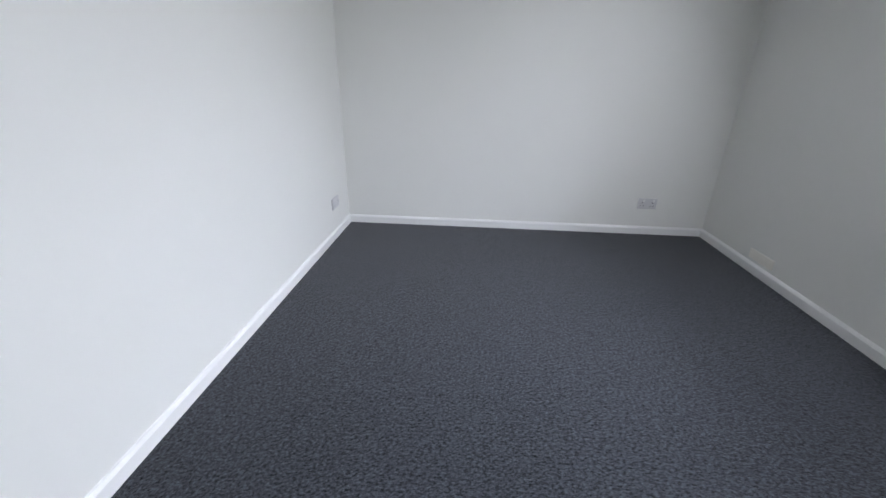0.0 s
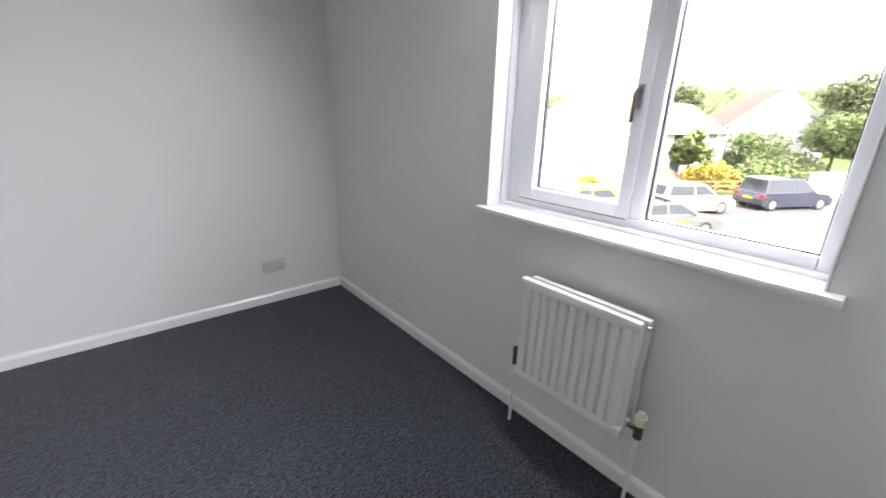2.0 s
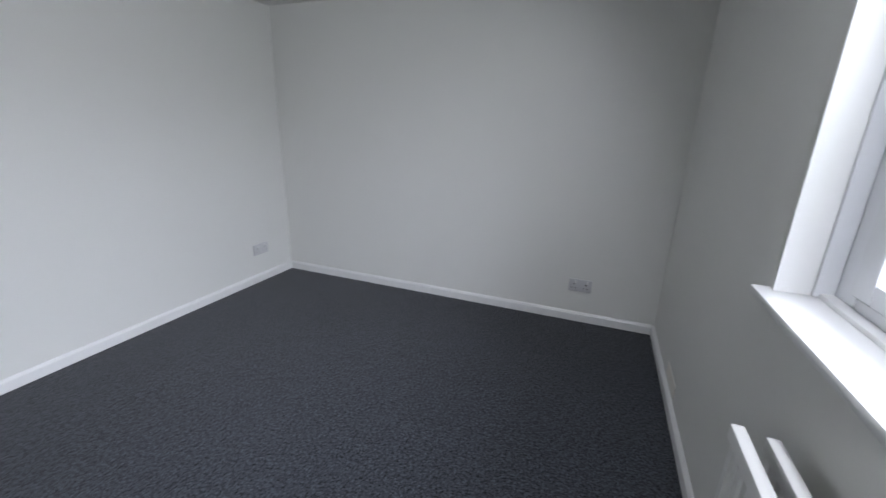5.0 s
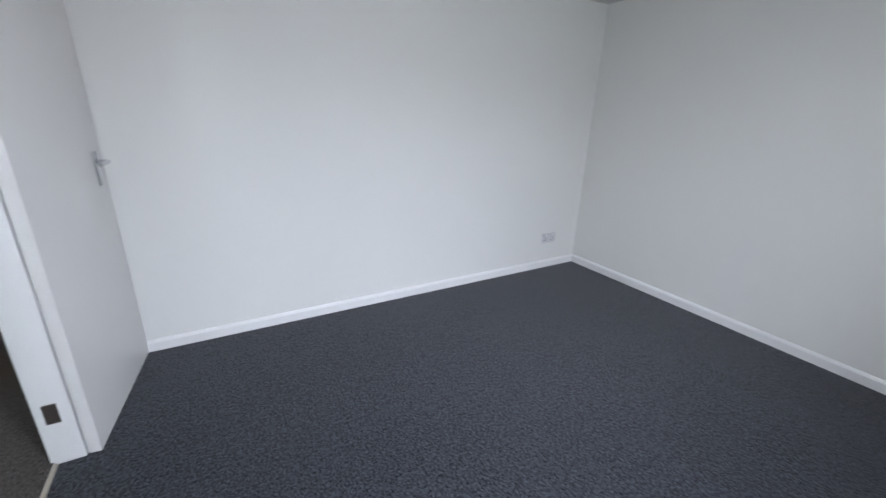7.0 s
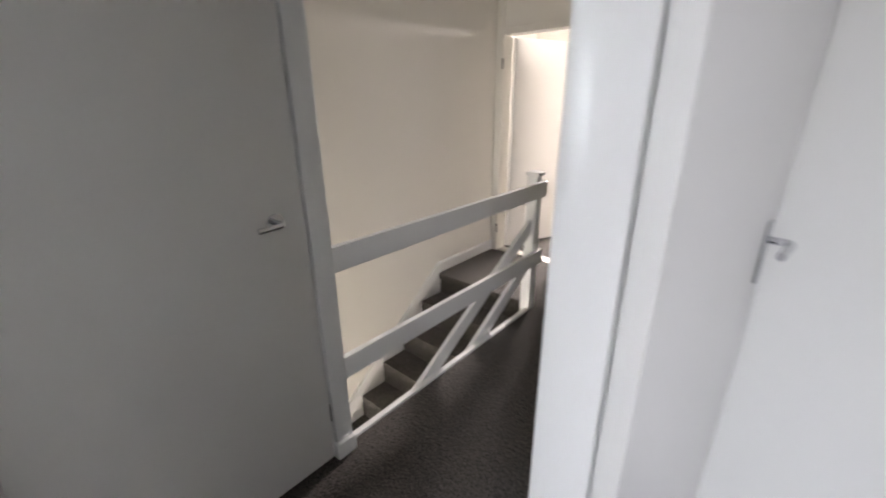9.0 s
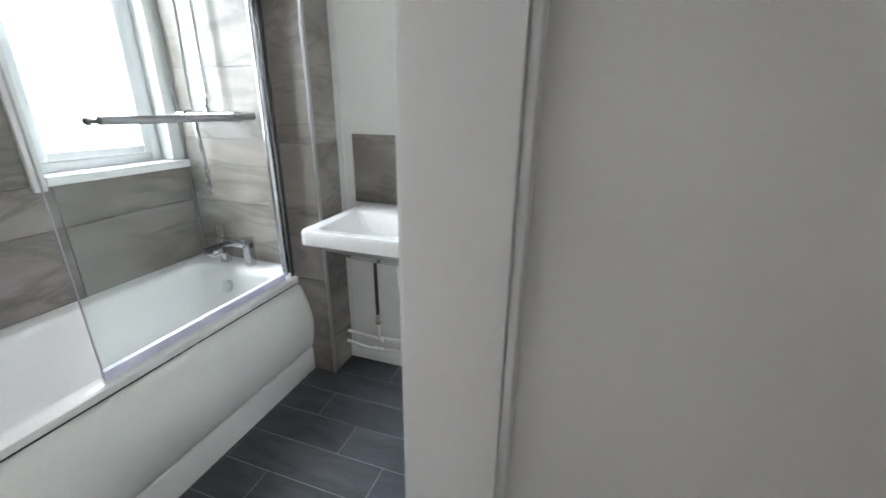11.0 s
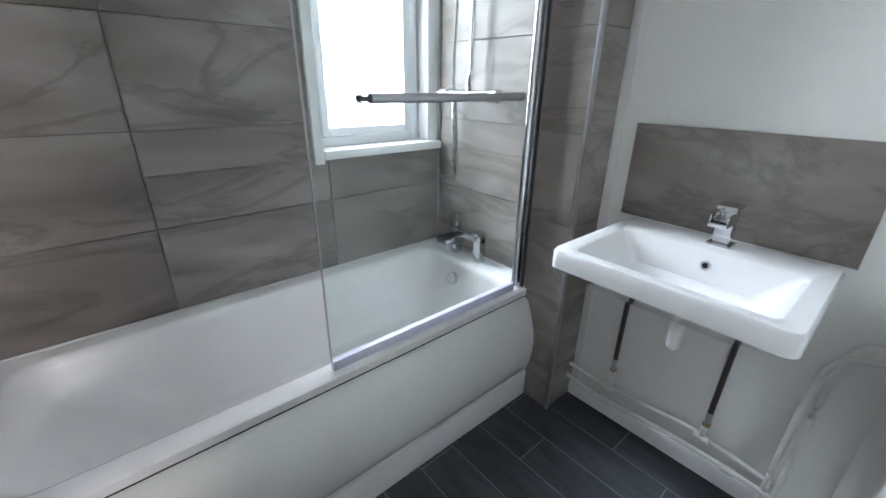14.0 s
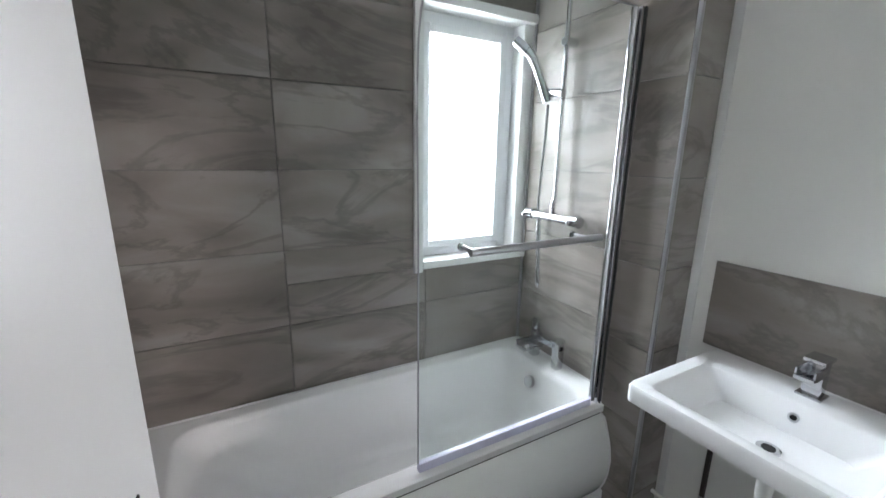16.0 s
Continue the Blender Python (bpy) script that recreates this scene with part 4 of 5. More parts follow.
# basin
bz, ax0, ax1, ay0, ay1 = 0.862, 1.412, 1.968, -1.292, SY + 0.001
basin = thing("basin", (1.69, SY, 0.8), "white ceramic wall-hung rectangular basin", "basin")
bm = fresh()
loft(bm, [ring(ax0 + 0.10, ax1 - 0.10, ay1 + 0.02, ay0 - 0.16, bz - 0.155, 0.04), ring(ax0 + 0.05, ax1 - 0.05, ay1, ay0 - 0.08, bz - 0.10, 0.03), ring(ax0 + 0.012, ax1 - 0.012, ay1, ay0 - 0.015, bz - 0.062, 0.03),
          ring(ax0, ax1, ay1, ay0, bz - 0.052, 0.03), ring(ax0, ax1, ay1, ay0, bz - 0.008, 0.03), ring(ax0 + 0.006, ax1 - 0.006, ay1, ay0 - 0.006, bz, 0.026),
          ring(ax0 + 0.045, ax1 - 0.045, ay1 + 0.135, ay0 - 0.042, bz - 0.001, 0.022), ring(ax0 + 0.052, ax1 - 0.052, ay1 + 0.143, ay0 - 0.05, bz - 0.008, 0.022),
          ring(ax0 + 0.125, ax1 - 0.105, ay1 + 0.155, ay0 - 0.10, bz - 0.095, 0.03), ring(ax0 + 0.17, ax1 - 0.15, ay1 + 0.18, ay0 - 0.13, bz - 0.105, 0.03)], cap_first=True)
part("bowl", bm, "ceramic", basin, smooth=40)
part("overflow", rod(fresh(), (1.678, ay1 + 0.1445, bz - 0.045), (1.678, ay1 + 0.153, bz - 0.044), 0.0135, seg=24), "chrome", basin, "round chrome overflow ring")
part("overflow_hole", rod(fresh(), (1.678, ay1 + 0.1525, bz - 0.044), (1.678, ay1 + 0.1545, bz - 0.044), 0.008, seg=20), "hole", basin)
part("waste", rod(fresh(), (1.68, -1.51, bz - 0.1055), (1.68, -1.51, bz - 0.100), 0.028, seg=28), "chrome", basin)
part("waste_slot", rod(fresh(), (1.68, -1.51, bz - 0.1), (1.68, -1.51, bz - 0.0985), 0.016, seg=20), "hole", basin)
tp = thing("basin_tap", (1.677, SY + 0.075, bz), "square chrome waterfall basin tap", "tap")
part("base", box(fresh(), 1.647, 1.707, SY + 0.035, SY + 0.095, bz - 0.001, bz + 0.006, 0.002), "chrome", tp)
part("body", box(fresh(), 1.656, 1.698, SY + 0.045, SY + 0.085, bz + 0.006, bz + 0.105, 0.003), "chrome", tp)
part("spout", box(fresh(), 1.654, 1.700, SY + 0.075, SY + 0.155, bz + 0.068, bz + 0.08, 0.002), "chrome", tp)
part("spout_cheek", box(fresh(), 1.654, 1.659, SY + 0.075, SY + 0.15, bz + 0.08, bz + 0.10, 0.001), "chrome", tp)
part("spout_cheek", box(fresh(), 1.695, 1.700, SY + 0.075, SY + 0.15, bz + 0.08, bz + 0.10, 0.001), "chrome", tp)
part("lever", box(fresh(), 1.652, 1.702, SY + 0.035, SY + 0.105, bz + 0.108, bz + 0.119, 0.002), "chrome", tp)
tr = thing("waste_trap", (1.68, -1.6, 0.6), "white plastic bottle trap under the basin", "waste trap")
part("tail", rod(fresh(), (1.69, -1.58, bz - 0.155), (1.69, -1.58, 0.64), 0.018), "white_plastic", tr)
part("bottle", rod(fresh(), (1.69, -1.58, 0.66), (1.69, -1.58, 0.565), 0.024, 0.019), "white_plastic", tr)
part("bottle_end", ball(fresh(), (1.69, -1.58, 0.565), 0.019), "white_plastic", tr)
part("nut", rod(fresh(), (1.93, -1.70, 0.66), (1.97, -1.70, 0.66), 0.026, seg=8), "white_plastic", tr)
part("waste_pipe", pipe(fresh(), [(1.70, -1.60, 0.69), (1.80, -1.66, 0.69), (1.85, -1.70, 0.68), (1.95, -1.70, 0.665), (2.02, -1.70, 0.66), (2.095, -1.70, 0.66)], 0.019), "white_plastic", tr)
part("wall_gap", rod(fresh(), (2.088, -1.70, 0.66), (2.0895, -1.70, 0.66), 0.035), "hole", tr)

for k, (x, zt, zb) in enumerate(((1.905, 0.70, 0.30), (1.572, 0.70, 0.285))):
    fl = thing("flexible_hose", (x, SY + 0.04, zb), "dark braided flexible tap hose with metal ends", "plumbing hose", "tap hoses under the basin")
    part("hose", pipe(fresh(), [(x - 0.01, SY + 0.06, zt + 0.05), (x - 0.004, SY + 0.05, (zt + zb) / 2), (x, SY + 0.04, zb)], 0.009), "braid", fl)
    part("collar", rod(fresh(), (x, SY + 0.04, zb + 0.005), (x, SY + 0.04, zb - 0.035), 0.0105), "satin_chrome", fl, "dull metal compression collar")
    part("nut", rod(fresh(), (x, SY + 0.04, zb - 0.035), (x, SY + 0.04, zb - 0.05), 0.014, seg=6), "brass", fl)
pp = thing("supply_pipes", (1.7, SY + 0.03, 0.0), "white painted copper pipes clipped along the wall", "pipework")
part("pipe", pipe(fresh(), [(2.09, SY + 0.03, 0.165), (1.95, SY + 0.032, 0.158), (1.75, SY + 0.03, 0.17), (1.62, SY + 0.035, 0.185), (1.52, SY + 0.03, 0.17), (1.40, SY + 0.03, 0.15), (1.352, SY + 0.03, 0.145)], 0.0085), "pvc", pp)
part("pipe", pipe(fresh(), [(2.09, SY + 0.045, 0.115), (1.95, SY + 0.05, 0.10), (1.75, SY + 0.045, 0.115), (1.55, SY + 0.05, 0.125), (1.42, SY + 0.045, 0.115), (1.352, SY + 0.045, 0.11)], 0.0085), "pvc", pp)
for x in (1.905, 1.575):
    part("riser", rod(fresh(), (x, SY + 0.04, 0.16), (x, SY + 0.04, 0.26), 0.0085), "pvc", pp)
    part("tee", rod(fresh(), (x - 0.022, SY + 0.042, 0.16 if x > 1.7 else 0.178), (x + 0.022, SY + 0.042, 0.16 if x > 1.7 else 0.178), 0.012), "pvc", pp)
part("joint", rod(fresh(), (1.88, SY + 0.049, 0.103), (1.93, SY + 0.049, 0.103), 0.0125), "pvc", pp)
part("joint", rod(fresh(), (1.46, SY + 0.049, 0.12), (1.50, SY + 0.049, 0.12), 0.0125), "pvc", pp)
for dx, zt in ((0.0, 0.70), (0.035, 0.665)):
    part("pipe", pipe(fresh(), [(1.355 + dx * 0.8, SY + 0.04, 0.0), (1.355 + dx * 0.8, SY + 0.04, 0.30), (1.355 + dx * 0.6, SY + 0.04, 0.55), (1.335 + dx * 0.4, SY + 0.045, zt - 0.03), (1.29, SY + 0.05, zt), (1.25, SY + 0.05, zt)], 0.0095), "pvc", pp)
skirting("y", SY, 1, QX, 2.096, h=0.072, t=0.012)
skirting("x", QX, 1, SY + 0.02, RY - 0.02, h=0.072)
structure("wall_seal", box(fresh(), 2.058, 2.084, SY + 0.0005, SY + 0.004, 0.0, 2.35), "silicone", "white filler line beside the tiled pier")

# ---- outdoors ----
ROAD = Matrix.Translation((13.0, 7.1, 0)) @ Matrix.Rotation(radians(-27), 4, "Z")


def fall(x, y):
    """Height of the ground: level by the road, dropping to the valley on the far left, rising to wooded hills."""
    d = math.hypot(x, y)
    a = math.degrees(math.atan2(y, x))
    left = max(0.0, min(1.0, (a - 34) / 16))
    drop = -left * max(0.0, min(9.0, (d - 24) * 0.16))
    rise = max(0.0, d - 75) * 0.11
    return -3.1 + drop + min(rise, 9.5 + 2 * math.sin(a * 0.15) + 1.5 * math.sin(a * 0.37))


bm = fresh()
radii = [0.5, 5, 8, 11, 14, 18, 22, 26, 32, 40, 50, 62, 75, 90, 110, 140, 180, 230, 320, 600, 1500, 4000]
NA = 96
rows_ = []
for r in radii:
    rows_.append([bm.verts.new((2 + r * math.cos(2 * math.pi * k / NA), 1 + r * math.sin(2 * math.pi * k / NA),
                                fall(2 + r * math.cos(2 * math.pi * k / NA), 1 + r * math.sin(2 * math.pi * k / NA)))) for k in range(NA)])
for a, b in zip(rows_, rows_[1:]):
    for k in range(NA):
        bm.faces.new((a[k], b[k], b[(k + 1) % NA], a[(k + 1) % NA]))
structure("ground", bm, "grass", "rough green grass")


def along(name, u0, u1, v0, v1, z0, z1, mat, kind="structure", label=""):
    bm = box(fresh(), u0, u1, v0, v1, z0, z1)
    bmesh.ops.transform(bm, matrix=ROAD, verts=bm.verts)
    return solid(name, bm, mat, label, "", kind)


along("road", -30, 70, 0.0, 7.4, -3.3, -3.05, "asphalt", label="grey asphalt street")
along("pavement", -30, 70, -1.9, -0.13, -3.3, -2.96, "pavement", label="pale concrete pavement")
along("kerb", -30, 70, -0.13, 0.0, -3.3, -2.95, "pavement")
along("kerb", -30, 70, 7.4, 7.53, -3.3, -2.95, "pavement")
along("pavement", -30, 70, 7.53, 9.2, -3.3, -2.96, "pavement", label="pale concrete pavement")
along("road_line", -30, 70, 7.1, 7.16, -3.05, -3.045, "plate")
along("driveway", 1.5, 4.0, -8, -1.9, -3.3, -2.965, "pavement")


def car(u, v, turn, paint, label, length=4.1, height=1.45, hatch=1.0, taxi=False):
    c = thing("car", (0, 0, 0), label, "car")
    del BASE[c.name]
    L, H, W = length / 2, height, 0.86
    body = [(-L, 0.32), (-L - 0.0, 0.62), (-L + 0.08, 0.86), (-L + 0.16, 0.93), (L * 0.42, 0.93), (L * 0.86, 0.78), (L, 0.60), (L, 0.30), (L - 0.25, 0.2), (-L + 0.25, 0.2)]
    part("body", prism(fresh(), body, "y", -W, W), paint, c, smooth=30)
    cabin = [(-L + 0.15, 0.93), (-L + 0.42 * hatch, H - 0.06), (-L + 0.7 * hatch, H), (L * 0.05, H), (L * 0.16, H - 0.03), (L * 0.50, 0.93)]
    bm = fresh()
    lo = [(x, -W + 0.04, z) for x, z in cabin]
    mid = [(x, -W + 0.04 + (z - 0.93) * 0.28, z) for x, z in cabin]
    hi = [(x, -y, z) for x, y, z in mid]
    va, vb = [bm.verts.new(p) for p in mid], [bm.verts.new(p) for p in hi]
    n = len(va)
    for k in range(n):
        bm.faces.new((va[k], va[(k + 1) % n], vb[(k + 1) % n], vb[k]))
    bm.faces.new(va[::-1])
    bm.faces.new(vb)
    part("cabin", bm, paint, c)
    for s in (-1, 1):
        bm = fresh()
        top = H - 0.09
        for xa, xb, xc, xd in ((-L + 0.34 * hatch + 0.05, -L + 0.52 * hatch + 0.05, -L * 0.13 - 0.03, -L * 0.13 - 0.03), (-L * 0.13 + 0.03, -L * 0.13 + 0.03, L * 0.12, L * 0.44)):
            pts = [(xa, 0.96), (xb, top), (xc, top), (xd, 0.96)]
            vs = [bm.verts.new((x, s * (W - 0.034 - (z - 0.93) * 0.28), z)) for x, z in pts]
            bm.faces.new(vs)
        part("side_window", bm, "car_glass", c)
        part("mirror", ball(fresh(), (L * 0.36, s * (W + 0.07), 0.98), 0.09, (0.7, 1, 0.7)), paint, c)
        part("headlight", box(fresh(), L - 0.12, L + 0.01, *sorted((s * 0.5, s * 0.8)), 0.58, 0.70, 0.02), "alloy", c)
        part("tail_light", box(fresh(), -L - 0.015, -L + 0.12, *sorted((s * 0.58, s * (W + 0.004))), 0.68, 0.84, 0.02), "red_lamp", c)
        for xw in (-L + 0.72, L - 0.78):
            w = part("wheel", rod(fresh(), (xw, s * (W - 0.19), 0.32), (xw, s * (W + 0.01), 0.32), 0.32, seg=28), "tyre", c)
            part("rim", rod(fresh(), (xw, s * (W + 0.0), 0.32), (xw, s * (W + 0.018), 0.32), 0.22, 0.20, seg=20), "alloy", w)
            part("wheel_hub", rod(fresh(), (xw, s * (W + 0.012), 0.32), (xw, s * (W + 0.03), 0.32), 0.05, seg=12), "tyre", w)
    for pts, nm in (([(-L + 0.17, 0.97), (-L + 0.40 * hatch, H - 0.10)], "rear_window"), ([(L * 0.46, 0.97), (L * 0.17, H - 0.07)], "windscreen")):
        bm = fresh()
        (xa, za), (xb, zb) = pts
        off = -0.012 if nm == "rear_window" else 0.014
        vs = [bm.verts.new(p) for p in ((xa + off, -0.68, za), (xa + off, 0.68, za), (xb + off, 0.6, zb), (xb + off, -0.6, zb))]
        bm.faces.new(vs)
        part(nm, bm, "car_glass", c)
    part("number_plate", box(fresh(), -L - 0.02, -L + 0.01, -0.26, 0.26, 0.56, 0.67), "plate", c, "yellow number plate")
    if taxi:
        part("roof_bar", box(fresh(), -0.2, -0.1, -0.5, 0.5, H, H + 0.06, 0.01), "gasket", c)
        for s in (-1, 1):
            part("door_sign", box(fresh(), 0.05, 0.65, *sorted((s * (W + 0.002), s * (W + 0.006))), 0.48, 0.72), "plate", c, "yellow door sign")
    c.matrix_world = ROAD @ pose(u, v, -3.05, 0, 0, turn)
    return c


car(8.9, 6.05, 0, "car_white", "small white hatchback parked at the far kerb", 4.3, 1.5)
car(15.4, 6.3, 0, "car_navy", "dark navy crossover parked behind the white hatchback", 4.7, 1.66, hatch=0.8)
car(2.7, 5.9, 180, "car_yellow", "yellow coupe parked at the far kerb", 4.3, 1.40, hatch=1.7)
car(4.4, 2.6, 0, "car_silver", "silver-grey saloon with yellow door signs out in the road", 4.5, 1.42, hatch=1.6, taxi=True)


def house(name, p, turn, L, D, eave, ridge, base, wall, label, windows=(), porch=False, solar=False, chimney=True):
    """A gabled house. Its front runs along x from 0 at y = 0, the ridge along x; ground at base."""
    h = thing(name, (0, 0, 0), label, "house")
    del BASE[h.name]
    bm = fresh()
    prism(bm, [(0, base), (D, base), (D, eave), (D / 2, ridge - 0.05), (0, eave)], "x", 0, L)
    part("wall", bm, wall, h)
    for s in (0, 1):
        bm = fresh()
        y0_, y1_ = (-0.35, D / 2) if s == 0 else (D / 2, D + 0.35)
        za, zb = (eave - 0.18, ridge + 0.05) if s == 0 else (ridge + 0.05, eave - 0.18)
        rows = 13
        for k in range(rows):
            ta, tb = k / rows, (k + 1) / rows
            ya, yb_ = y0_ + (y1_ - y0_) * ta, y0_ + (y1_ - y0_) * tb
            qa, qb = za + (zb - za) * ta, za + (zb - za) * tb
            up = 0.05
            prism(bm, [(ya, qa + (up if s == 0 else 0.0)), (yb_, qb + (0.0 if s == 0 else up)), (yb_, qb - 0.06), (ya, qa - 0.06)], "x", -0.15, L + 0.15)
        part("roof", bm, "roof", h)
    part("gutter", rod(fresh(), (-0.1, -0.4, eave - 0.14), (L + 0.1, -0.4, eave - 0.14), 0.06), "gloss", h)
    part("barge_board", prism(fresh(), [(-0.35, eave - 0.36), (D / 2, ridge - 0.18), (D + 0.35, eave - 0.36), (D + 0.35, eave - 0.18), (D / 2, ridge + 0.02), (-0.35, eave - 0.18)], "x", -0.17, -0.13), "gloss", h)
    if chimney:
        ch = part("chimney", box(fresh(), L * 0.45, L * 0.45 + 0.5, D * 0.45, D * 0.55, ridge - 0.4, ridge + 0.55, 0.02), "roof", h)
        part("pot", rod(fresh(), (L * 0.45 + 0.25, D / 2, ridge + 0.55), (L * 0.45 + 0.25, D / 2, ridge + 0.85), 0.11, 0.09), "fence", ch)
    for x, z, w, hh in windows:
        wi = part("window", box(fresh(), x, x + w, -0.03, 0.02, z, z + hh), "gloss", h, "white framed window")
        n = max(1, round(w / 0.7))
        for k in range(n):
            a = x + 0.06 + k * (w - 0.06) / n
            part("pane", box(fresh(), a, a + (w - 0.06) / n - 0.06, -0.045, -0.031, z + 0.07, z + hh - 0.07), "window_dark", wi)
    if porch:
        for x in porch:
            po = part("porch_roof", prism(fresh(), [(-1.5, base + 2.1), (-1.5, base + 2.2), (0, base + 2.9), (0, base + 2.75)], "x", x, x + 3.4), "roof", h)
            part("porch_wall", box(fresh(), x + 0.2, x + 3.2, -1.2, -0.02, base, base + 2.2), "gloss", h)
            part("door", box(fresh(), x + 1.9, x + 2.8, -1.25, -1.201, base, base + 2.0), "window_dark", h)
    if solar:
        sl = (ridge - eave + 0.23) / (D / 2 + 0.35)
        for k in range(solar):
            bm = fresh()
            xs = 1.0 + k * 1.75
            prism(bm, [(0.5, eave + 0.12 + 0.85 * sl), (D / 2 - 0.4, eave + 0.12 + (D / 2 - 0.05) * sl), (D / 2 - 0.4, eave + 0.2 + (D / 2 - 0.05) * sl), (0.5, eave + 0.2 + 0.85 * sl)], "x", xs, xs + 1.65)
            part("solar_panel", bm, "solar", h)
    h.matrix_world = pose(*p, 0, 0, turn)
    return h


zA = -3.3
rowA = [(1.6 + k * 3.1, zA + 2.75, 1.7 if k % 2 == 0 else 1.0, 1.05) for k in range(5)]
rowA += [(1.6 + k * 6.2, zA + 0.8, 1.8, 1.2) for k in range(3)]
house("terrace_house", (24.6, 13.2, 0), -1.5, 18, 6.6, 0.63, 2.75, zA - 1.5, "render", "white rendered terrace with a brown tiled roof across the street", rowA, porch=(4.6, 11.5))
house("gable_house", (51.2, 7.5, 0), 27, 14, 7.5, 1.2, 4.45, -3.6, "render", "white rendered gable house with roof panels behind a hedge", [(2, 0.2, 1.4, 1.0), (6, 0.2, 1.4, 1.0)], solar=4, chimney=False)
house("low_house", (6.0, 25.5, 0), -20, 13.5, 7.0, -1.9, -0.1, -6.5, "cream_render", "low cream rendered house below the street bank", [], chimney=False)
house("valley_house", (24.5, 39.0, 0), -25, 9.0, 6.5, -3.9, -2.0, -8.5, "render", "small white house with a brown roof down the valley", [(1, -5.6, 1.2, 1.0), (4, -5.6, 1.2, 1.0)], chimney=False)
house("valley_house", (33.5, 36.0, 0), -20, 8.0, 6.5, -3.6, -1.6, -8.5, "render", "small white house with blue solar panels down the valley", [(1, -5.3, 1.2, 1.0), (4, -5.3, 1.2, 1.0)], solar=4, chimney=False)


def clump(bm, c, r, n, leaf, seed):
    """Many small tilted leaves filling an uneven cluster."""
    rnd = random.Random(seed)
    for _ in range(n):
        d = Vector((rnd.gauss(0, 1), rnd.gauss(0, 1), rnd.gauss(0, 1))).normalized() * r * (rnd.random() ** 0.4)
        d.z *= 0.8
        p = Vector(c) + d
        u = Vector((rnd.gauss(0, 1), rnd.gauss(0, 1), rnd.gauss(0, 1))).normalized()
        w = u.orthogonal().normalized()
        s = leaf * (0.6 + 0.8 * rnd.random())
        bm.faces.new([bm.verts.new(p + q) for q in (u * s, w * s * 0.6, -u * s, -w * s * 0.6)])


def tree(p, height, radius, label, mat="leaf", seed=1, leaves=7800, trunk=True, size=0.16, name="tree"):
    rnd = random.Random(seed)
    t = thing(name, p, label, "tree" if trunk else "bush")
    p = Vector(p)
    if trunk:
        bm = rod(fresh(), p, p + Vector((0, 0, height * 0.65)), height * 0.03, height * 0.012, seg=10)
        for k in range(6):
            a = k * 1.1 + rnd.random()
            h0 = height * (0.35 + 0.06 * k)
            rod(bm, p + Vector((0, 0, h0)), p + Vector((math.cos(a) * radius * 0.7, math.sin(a) * radius * 0.7, h0 + height * 0.22)), height * 0.012, height * 0.004, seg=6)
        part("trunk", bm, "bark", t)
    bm = fresh()
    n = 13
    for k in range(n):
        a, q = rnd.random() * 6.28, rnd.random() ** 0.5
        c = p + Vector((math.cos(a) * radius * 0.65 * q, math.sin(a) * radius * 0.65 * q, height * ((0.5 if trunk else 0.2) + (0.4 if trunk else 0.5) * rnd.random())))
        clump(bm, c, radius * (0.35 + 0.25 * rnd.random()), leaves // n, size, seed * 50 + k)
    part("crown", bm, mat, t, smooth=None)
    return t


tree((44.0, 5.9, -3.1), 4.9, 2.4, "round green tree behind the garden wall", seed=3)
tree((41.0, 3.6, -3.1), 4.9, 2.6, "broad green tree behind the pale wall", seed=4)
tree((50.0, 5.0, -3.1), 8.5, 4.0, "tall green tree behind the gable house", "leaf_dark", seed=5)
tree((47.0, 19.5, -3.1), 8.0, 3.4, "tall green tree rising over the terrace roof", "leaf_dark", seed=6)
tree((33.0, 11.9, -3.1), 3.9, 1.5, "young palm-like green tree in the front garden", seed=7, leaves=1500, size=0.2)
tree((32.8, 10.2, -3.1), 2.2, 2.0, "yellow-green shrub in the front garden", "leaf_yellow", seed=8, trunk=False, leaves=2000, size=0.12, name="shrub")
tree((35.6, 9.0, -3.1), 1.7, 2.0, "dark green hedge shrub by the street", "leaf", seed=9, trunk=False, leaves=2000, size=0.12, name="shrub")
tree((22.6, 13.4, -3.1), 1.7, 0.9, "orange-yellow shrub at the house corner", "leaf_yellow", seed=10, trunk=False, leaves=900, size=0.1, name="shrub")
tree((38.2, 6.6, -3.1), 1.9, 1.9, "low green hedge beside the pale garden wall", "leaf", seed=12, trunk=False, leaves=1800, size=0.12, name="shrub")
for k, (x, y, h, w) in enumerate(((36.8, 8.0, 2.0, 1.8), (39.5, 7.2, 2.2, 2.0), (44.0, 8.6, 2.2, 2.4), (34.2, 11.0, 1.5, 1.6), (47.0, 11.5, 4.2, 3.0))):
    tree((x, y, -3.1), h, w, "dense dark green garden bush behind the low wall", "leaf_dark" if k % 2 else "leaf", seed=20 + k, trunk=False, leaves=3400, size=0.14, name="garden_bush")
gw = solid("garden_wall", box(fresh(), 0, 9.0, 0, 0.2, 0, 1.5), "render", "pale rendered garden wall along the pavement", "garden wall")
gw.matrix_world = ROAD @ pose(21.5, 9.3, -3.1)
hw = solid("garden_wall", box(fresh(), 0, 3.8, 0, 0.2, 0, 1.35, 0.02), "render", "white rendered garden wall beside the terrace", "garden wall")
hw.matrix_world = pose(18.2, 19.5, -3.3, 0, 0, -40)
fn = thing("garden_fence", (0, 0, 0), "low weathered wooden fence in front of the gardens", "fence")
del BASE["garden_fence"]
for k in range(7):
    part("post", box(fresh(), k * 2.0, k * 2.0 + 0.09, 0, 0.09, 0, 1.05), "fence", fn)
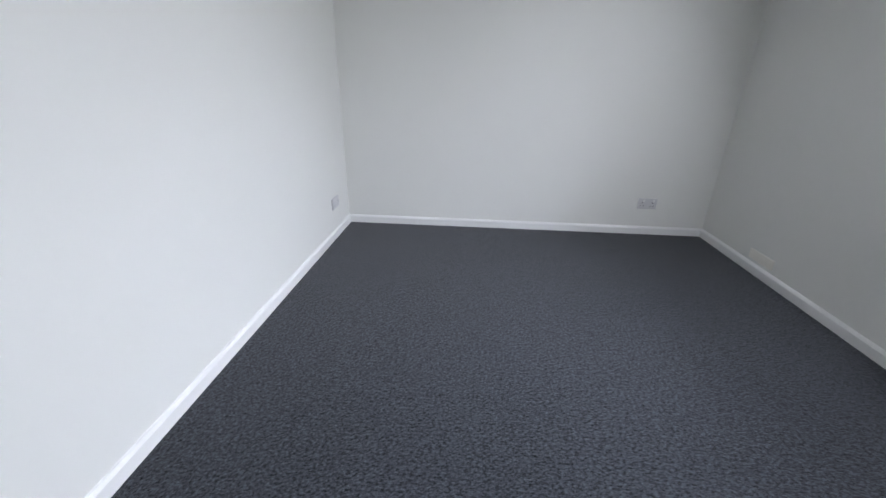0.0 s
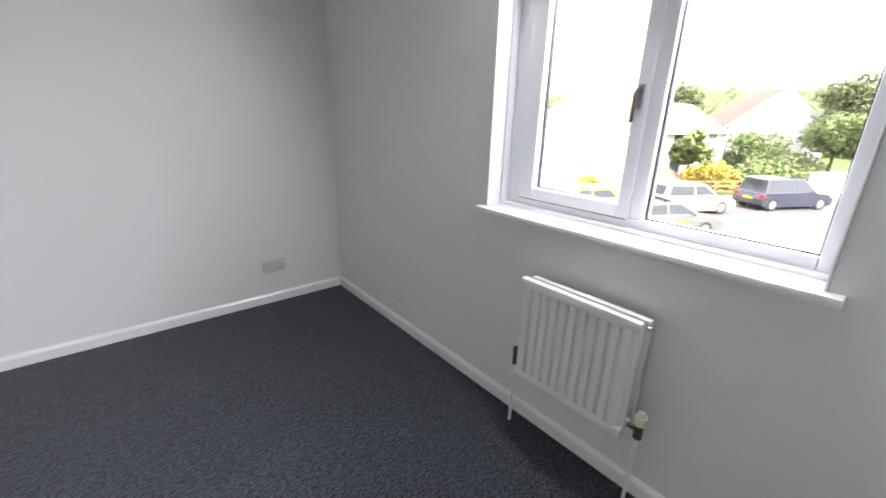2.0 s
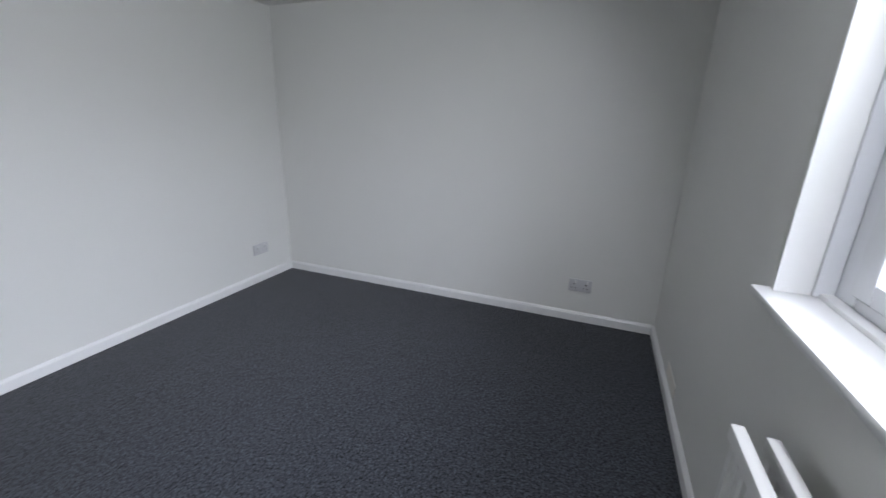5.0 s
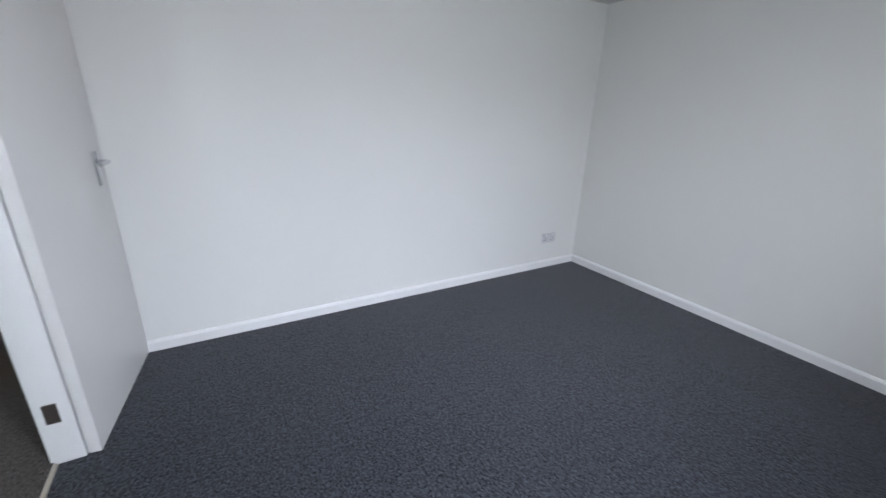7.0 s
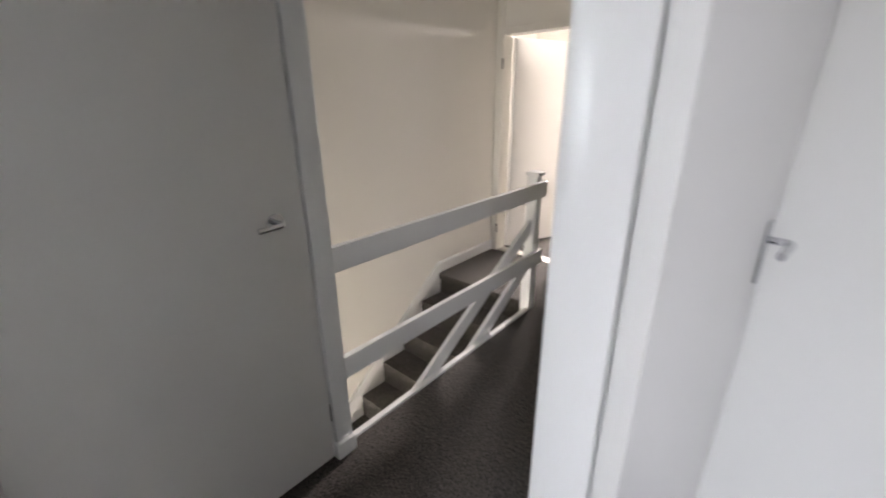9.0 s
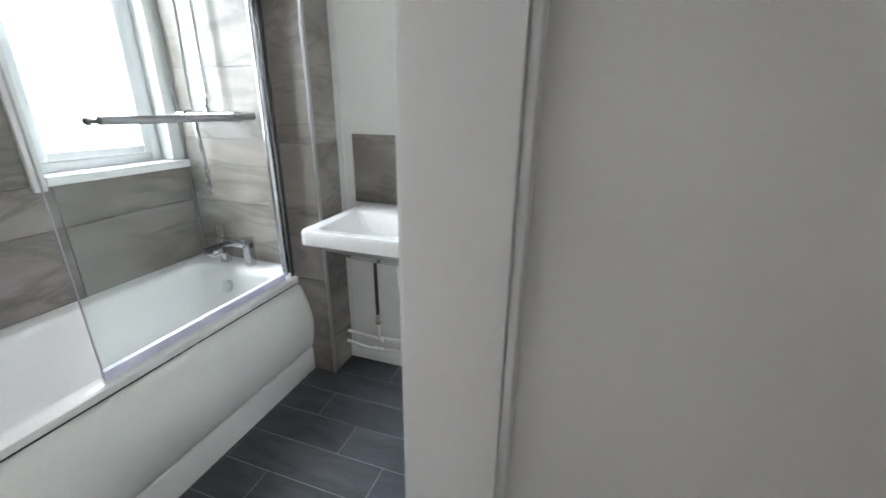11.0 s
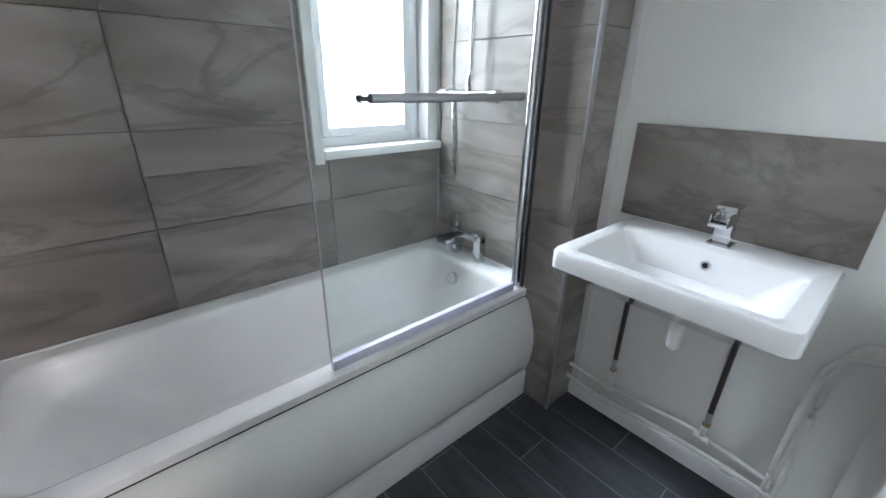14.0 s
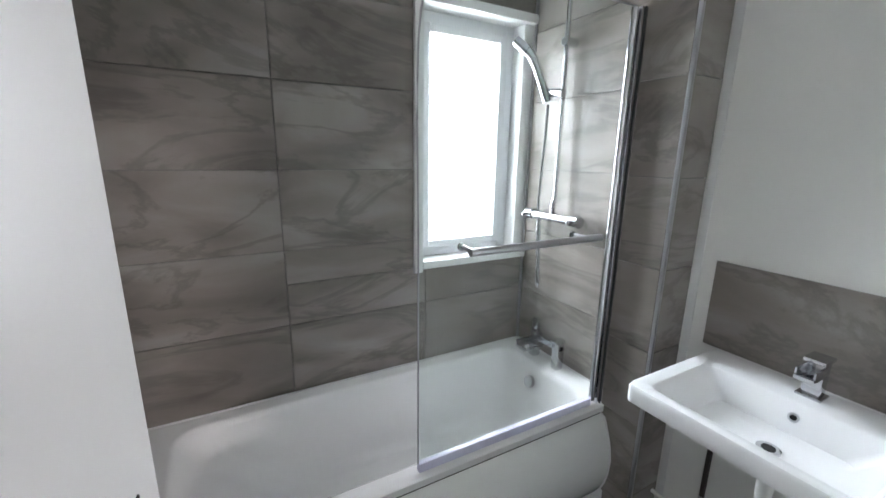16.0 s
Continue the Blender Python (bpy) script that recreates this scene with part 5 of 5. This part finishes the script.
for z in (0.35, 0.65, 0.95):
    part("rail", box(fresh(), 0, 12.1, -0.03, 0, z, z + 0.08), "fence", fn)
fn.matrix_world = ROAD @ pose(8.0, 9.3, -3.1)
for k, (x, y) in enumerate(((19.3, 16.0), (18.2, 16.9))):
    bag = solid("rubble_bag", ball(fresh(), (x, y, -2.55), 0.62, (1, 1, 0.95), 3), "cloth", "bulging white rubble bag on the verge", "rubble bag", group="bags on the verge")
    for v in bag.data.vertices:
        v.co += Vector(noise.noise_vector(v.co * 2.5 + Vector((k, 0, 0)))) * 0.16

# woods on the hills: many tree tops, nobody could count them
bm = fresh()
rnd = random.Random(77)
for k in range(6500):
    a = radians(rnd.uniform(2, 82))
    d = rnd.uniform(60, 250)
    x, y = 2 + d * math.cos(a), 1 + d * math.sin(a)
    if math.degrees(a) < 36 and d < 75:
        continue
    z = fall(x, y)
    r = rnd.uniform(1.3, 2.9)
    m = Matrix.Translation((x, y, z + r * 0.6)) @ Matrix.Diagonal((r, r, r * rnd.uniform(0.8, 1.4), 1)) @ Matrix.Rotation(rnd.random() * 6, 4, "Z")
    vs = bmesh.ops.create_icosphere(bm, subdivisions=1, radius=1, matrix=m)["verts"]
    for v in vs:
        v.co += Vector(noise.noise_vector(v.co * 0.9)) * r * 0.45
    if len(bm.verts) > 16000:
        solid("woodland", bm, "leaf_dark", "dense green woodland on the hills", "woodland", "stuff", smooth=None)
        bm = fresh()
solid("woodland", bm, "leaf_dark", "dense green woodland on the hills", "woodland", "stuff", smooth=None)

# ---- tiles and planks ----
J = 0.0018


def tile(name, parent, mesh_cache, key, size, at, mat, thick_axis):
    """A tile as an object of its own; alike sizes share a mesh."""
    if key not in mesh_cache:
        bm = box(fresh(), -size[0] / 2, size[0] / 2, -size[1] / 2, size[1] / 2, -size[2] / 2, size[2] / 2, 0.0009)
        mesh_cache[key] = mesh_of(name, bm, mat, None)
    ob = new(name, mesh_cache[key])
    ob.parent = parent
    ob.location = at
    return ob


cache = {}
wt = thing("wall_tiles", (0, 0, 0), "large grey veined stone-look tiles round the bath", "wall tiles")
wt["kind"] = "structure"
ZR = [0.0, 0.198, 0.509, 0.820, 1.132, 1.446, 1.765, 2.082, 2.35]
HB = BWIN


def lay(axis, face, side, a_list, z_list, hole=None):
    for a0_, a1_ in zip(a_list, a_list[1:]):
        for q0, q1 in zip(z_list, z_list[1:]):
            cells = [(a0_, a1_, q0, q1)]
            if hole:
                h0, h1, w0, w1 = hole
                if a1_ > h0 and a0_ < h1 and q1 > w0 and q0 < w1:
                    cells = []
                    if q0 < w0:
                        cells.append((a0_, a1_, q0, w0))
                    if q1 > w1:
                        cells.append((a0_, a1_, w1, q1))
                    lo, hi = max(q0, w0), min(q1, w1)
                    if a0_ < h0:
                        cells.append((a0_, h0, lo, hi))
                    if a1_ > h1:
                        cells.append((h1, a1_, lo, hi))
            for p0, p1, z0_, z1_ in cells:
                w, h = p1 - p0 - 2 * J, z1_ - z0_ - 2 * J
                if w < 0.01 or h < 0.01:
                    continue
                size = (0.0078, w, h) if axis == "x" else (w, 0.0078, h)
                c = face + side * -0.0041
                at = (c, (p0 + p1) / 2, (z0_ + z1_) / 2) if axis == "x" else ((p0 + p1) / 2, c, (z0_ + z1_) / 2)
                tile("tile", wt, cache, (axis, round(w, 4), round(h, 4)), size, at, "tile", axis)


lay("x", BX, -1, [TY, -1.105, -0.487, 0.054], ZR, HB)
lay("y", TY, 1, [2.273, BX - 0.001], ZR)
lay("y", -1.60, 1, [2.10, 2.271], ZR)
lay("x", 2.09, -1, [SY + 0.001, -1.60], ZR)
sb = thing("splashback", (1.70, SY, 1.0), "grey veined stone-look tile splashback above the basin", "splashback")
part("slab", box(fresh(), 1.395, 2.008, SY + 0.0005, SY + 0.009, bz + 0.004, 1.170, 0.001), "tile", sb)
part("edge_seal", box(fresh(), 1.395, 2.008, SY + 0.0005, SY + 0.012, bz + 0.0005, bz + 0.0038, 0.0005), "silicone", sb)

fl = thing("floor_planks", (0, 0, 0), "dark slate-look plank tiles laid in a staggered bond", "floor tiles")
fl["kind"] = "structure"
fcache = {}
for r in range(13):
    ya = SY + 0.152 * r
    off = -0.2 * (r % 3)
    x = QX - 0.05 + off
    while x < 2.25:
        xa, xb = max(x, QX - 0.05), min(x + 0.6, 2.26)
        yb_ = min(ya + 0.152, 0.0)
        if xb - xa > 0.03 and yb_ - ya > 0.03:
            w, h = xb - xa - 0.004, yb_ - ya - 0.004
            tile("plank", fl, fcache, (round(w, 4), round(h, 4)), (w, h, 0.006), ((xa + xb) / 2, (ya + yb_) / 2, -0.003), "plank", "z")
        x += 0.6
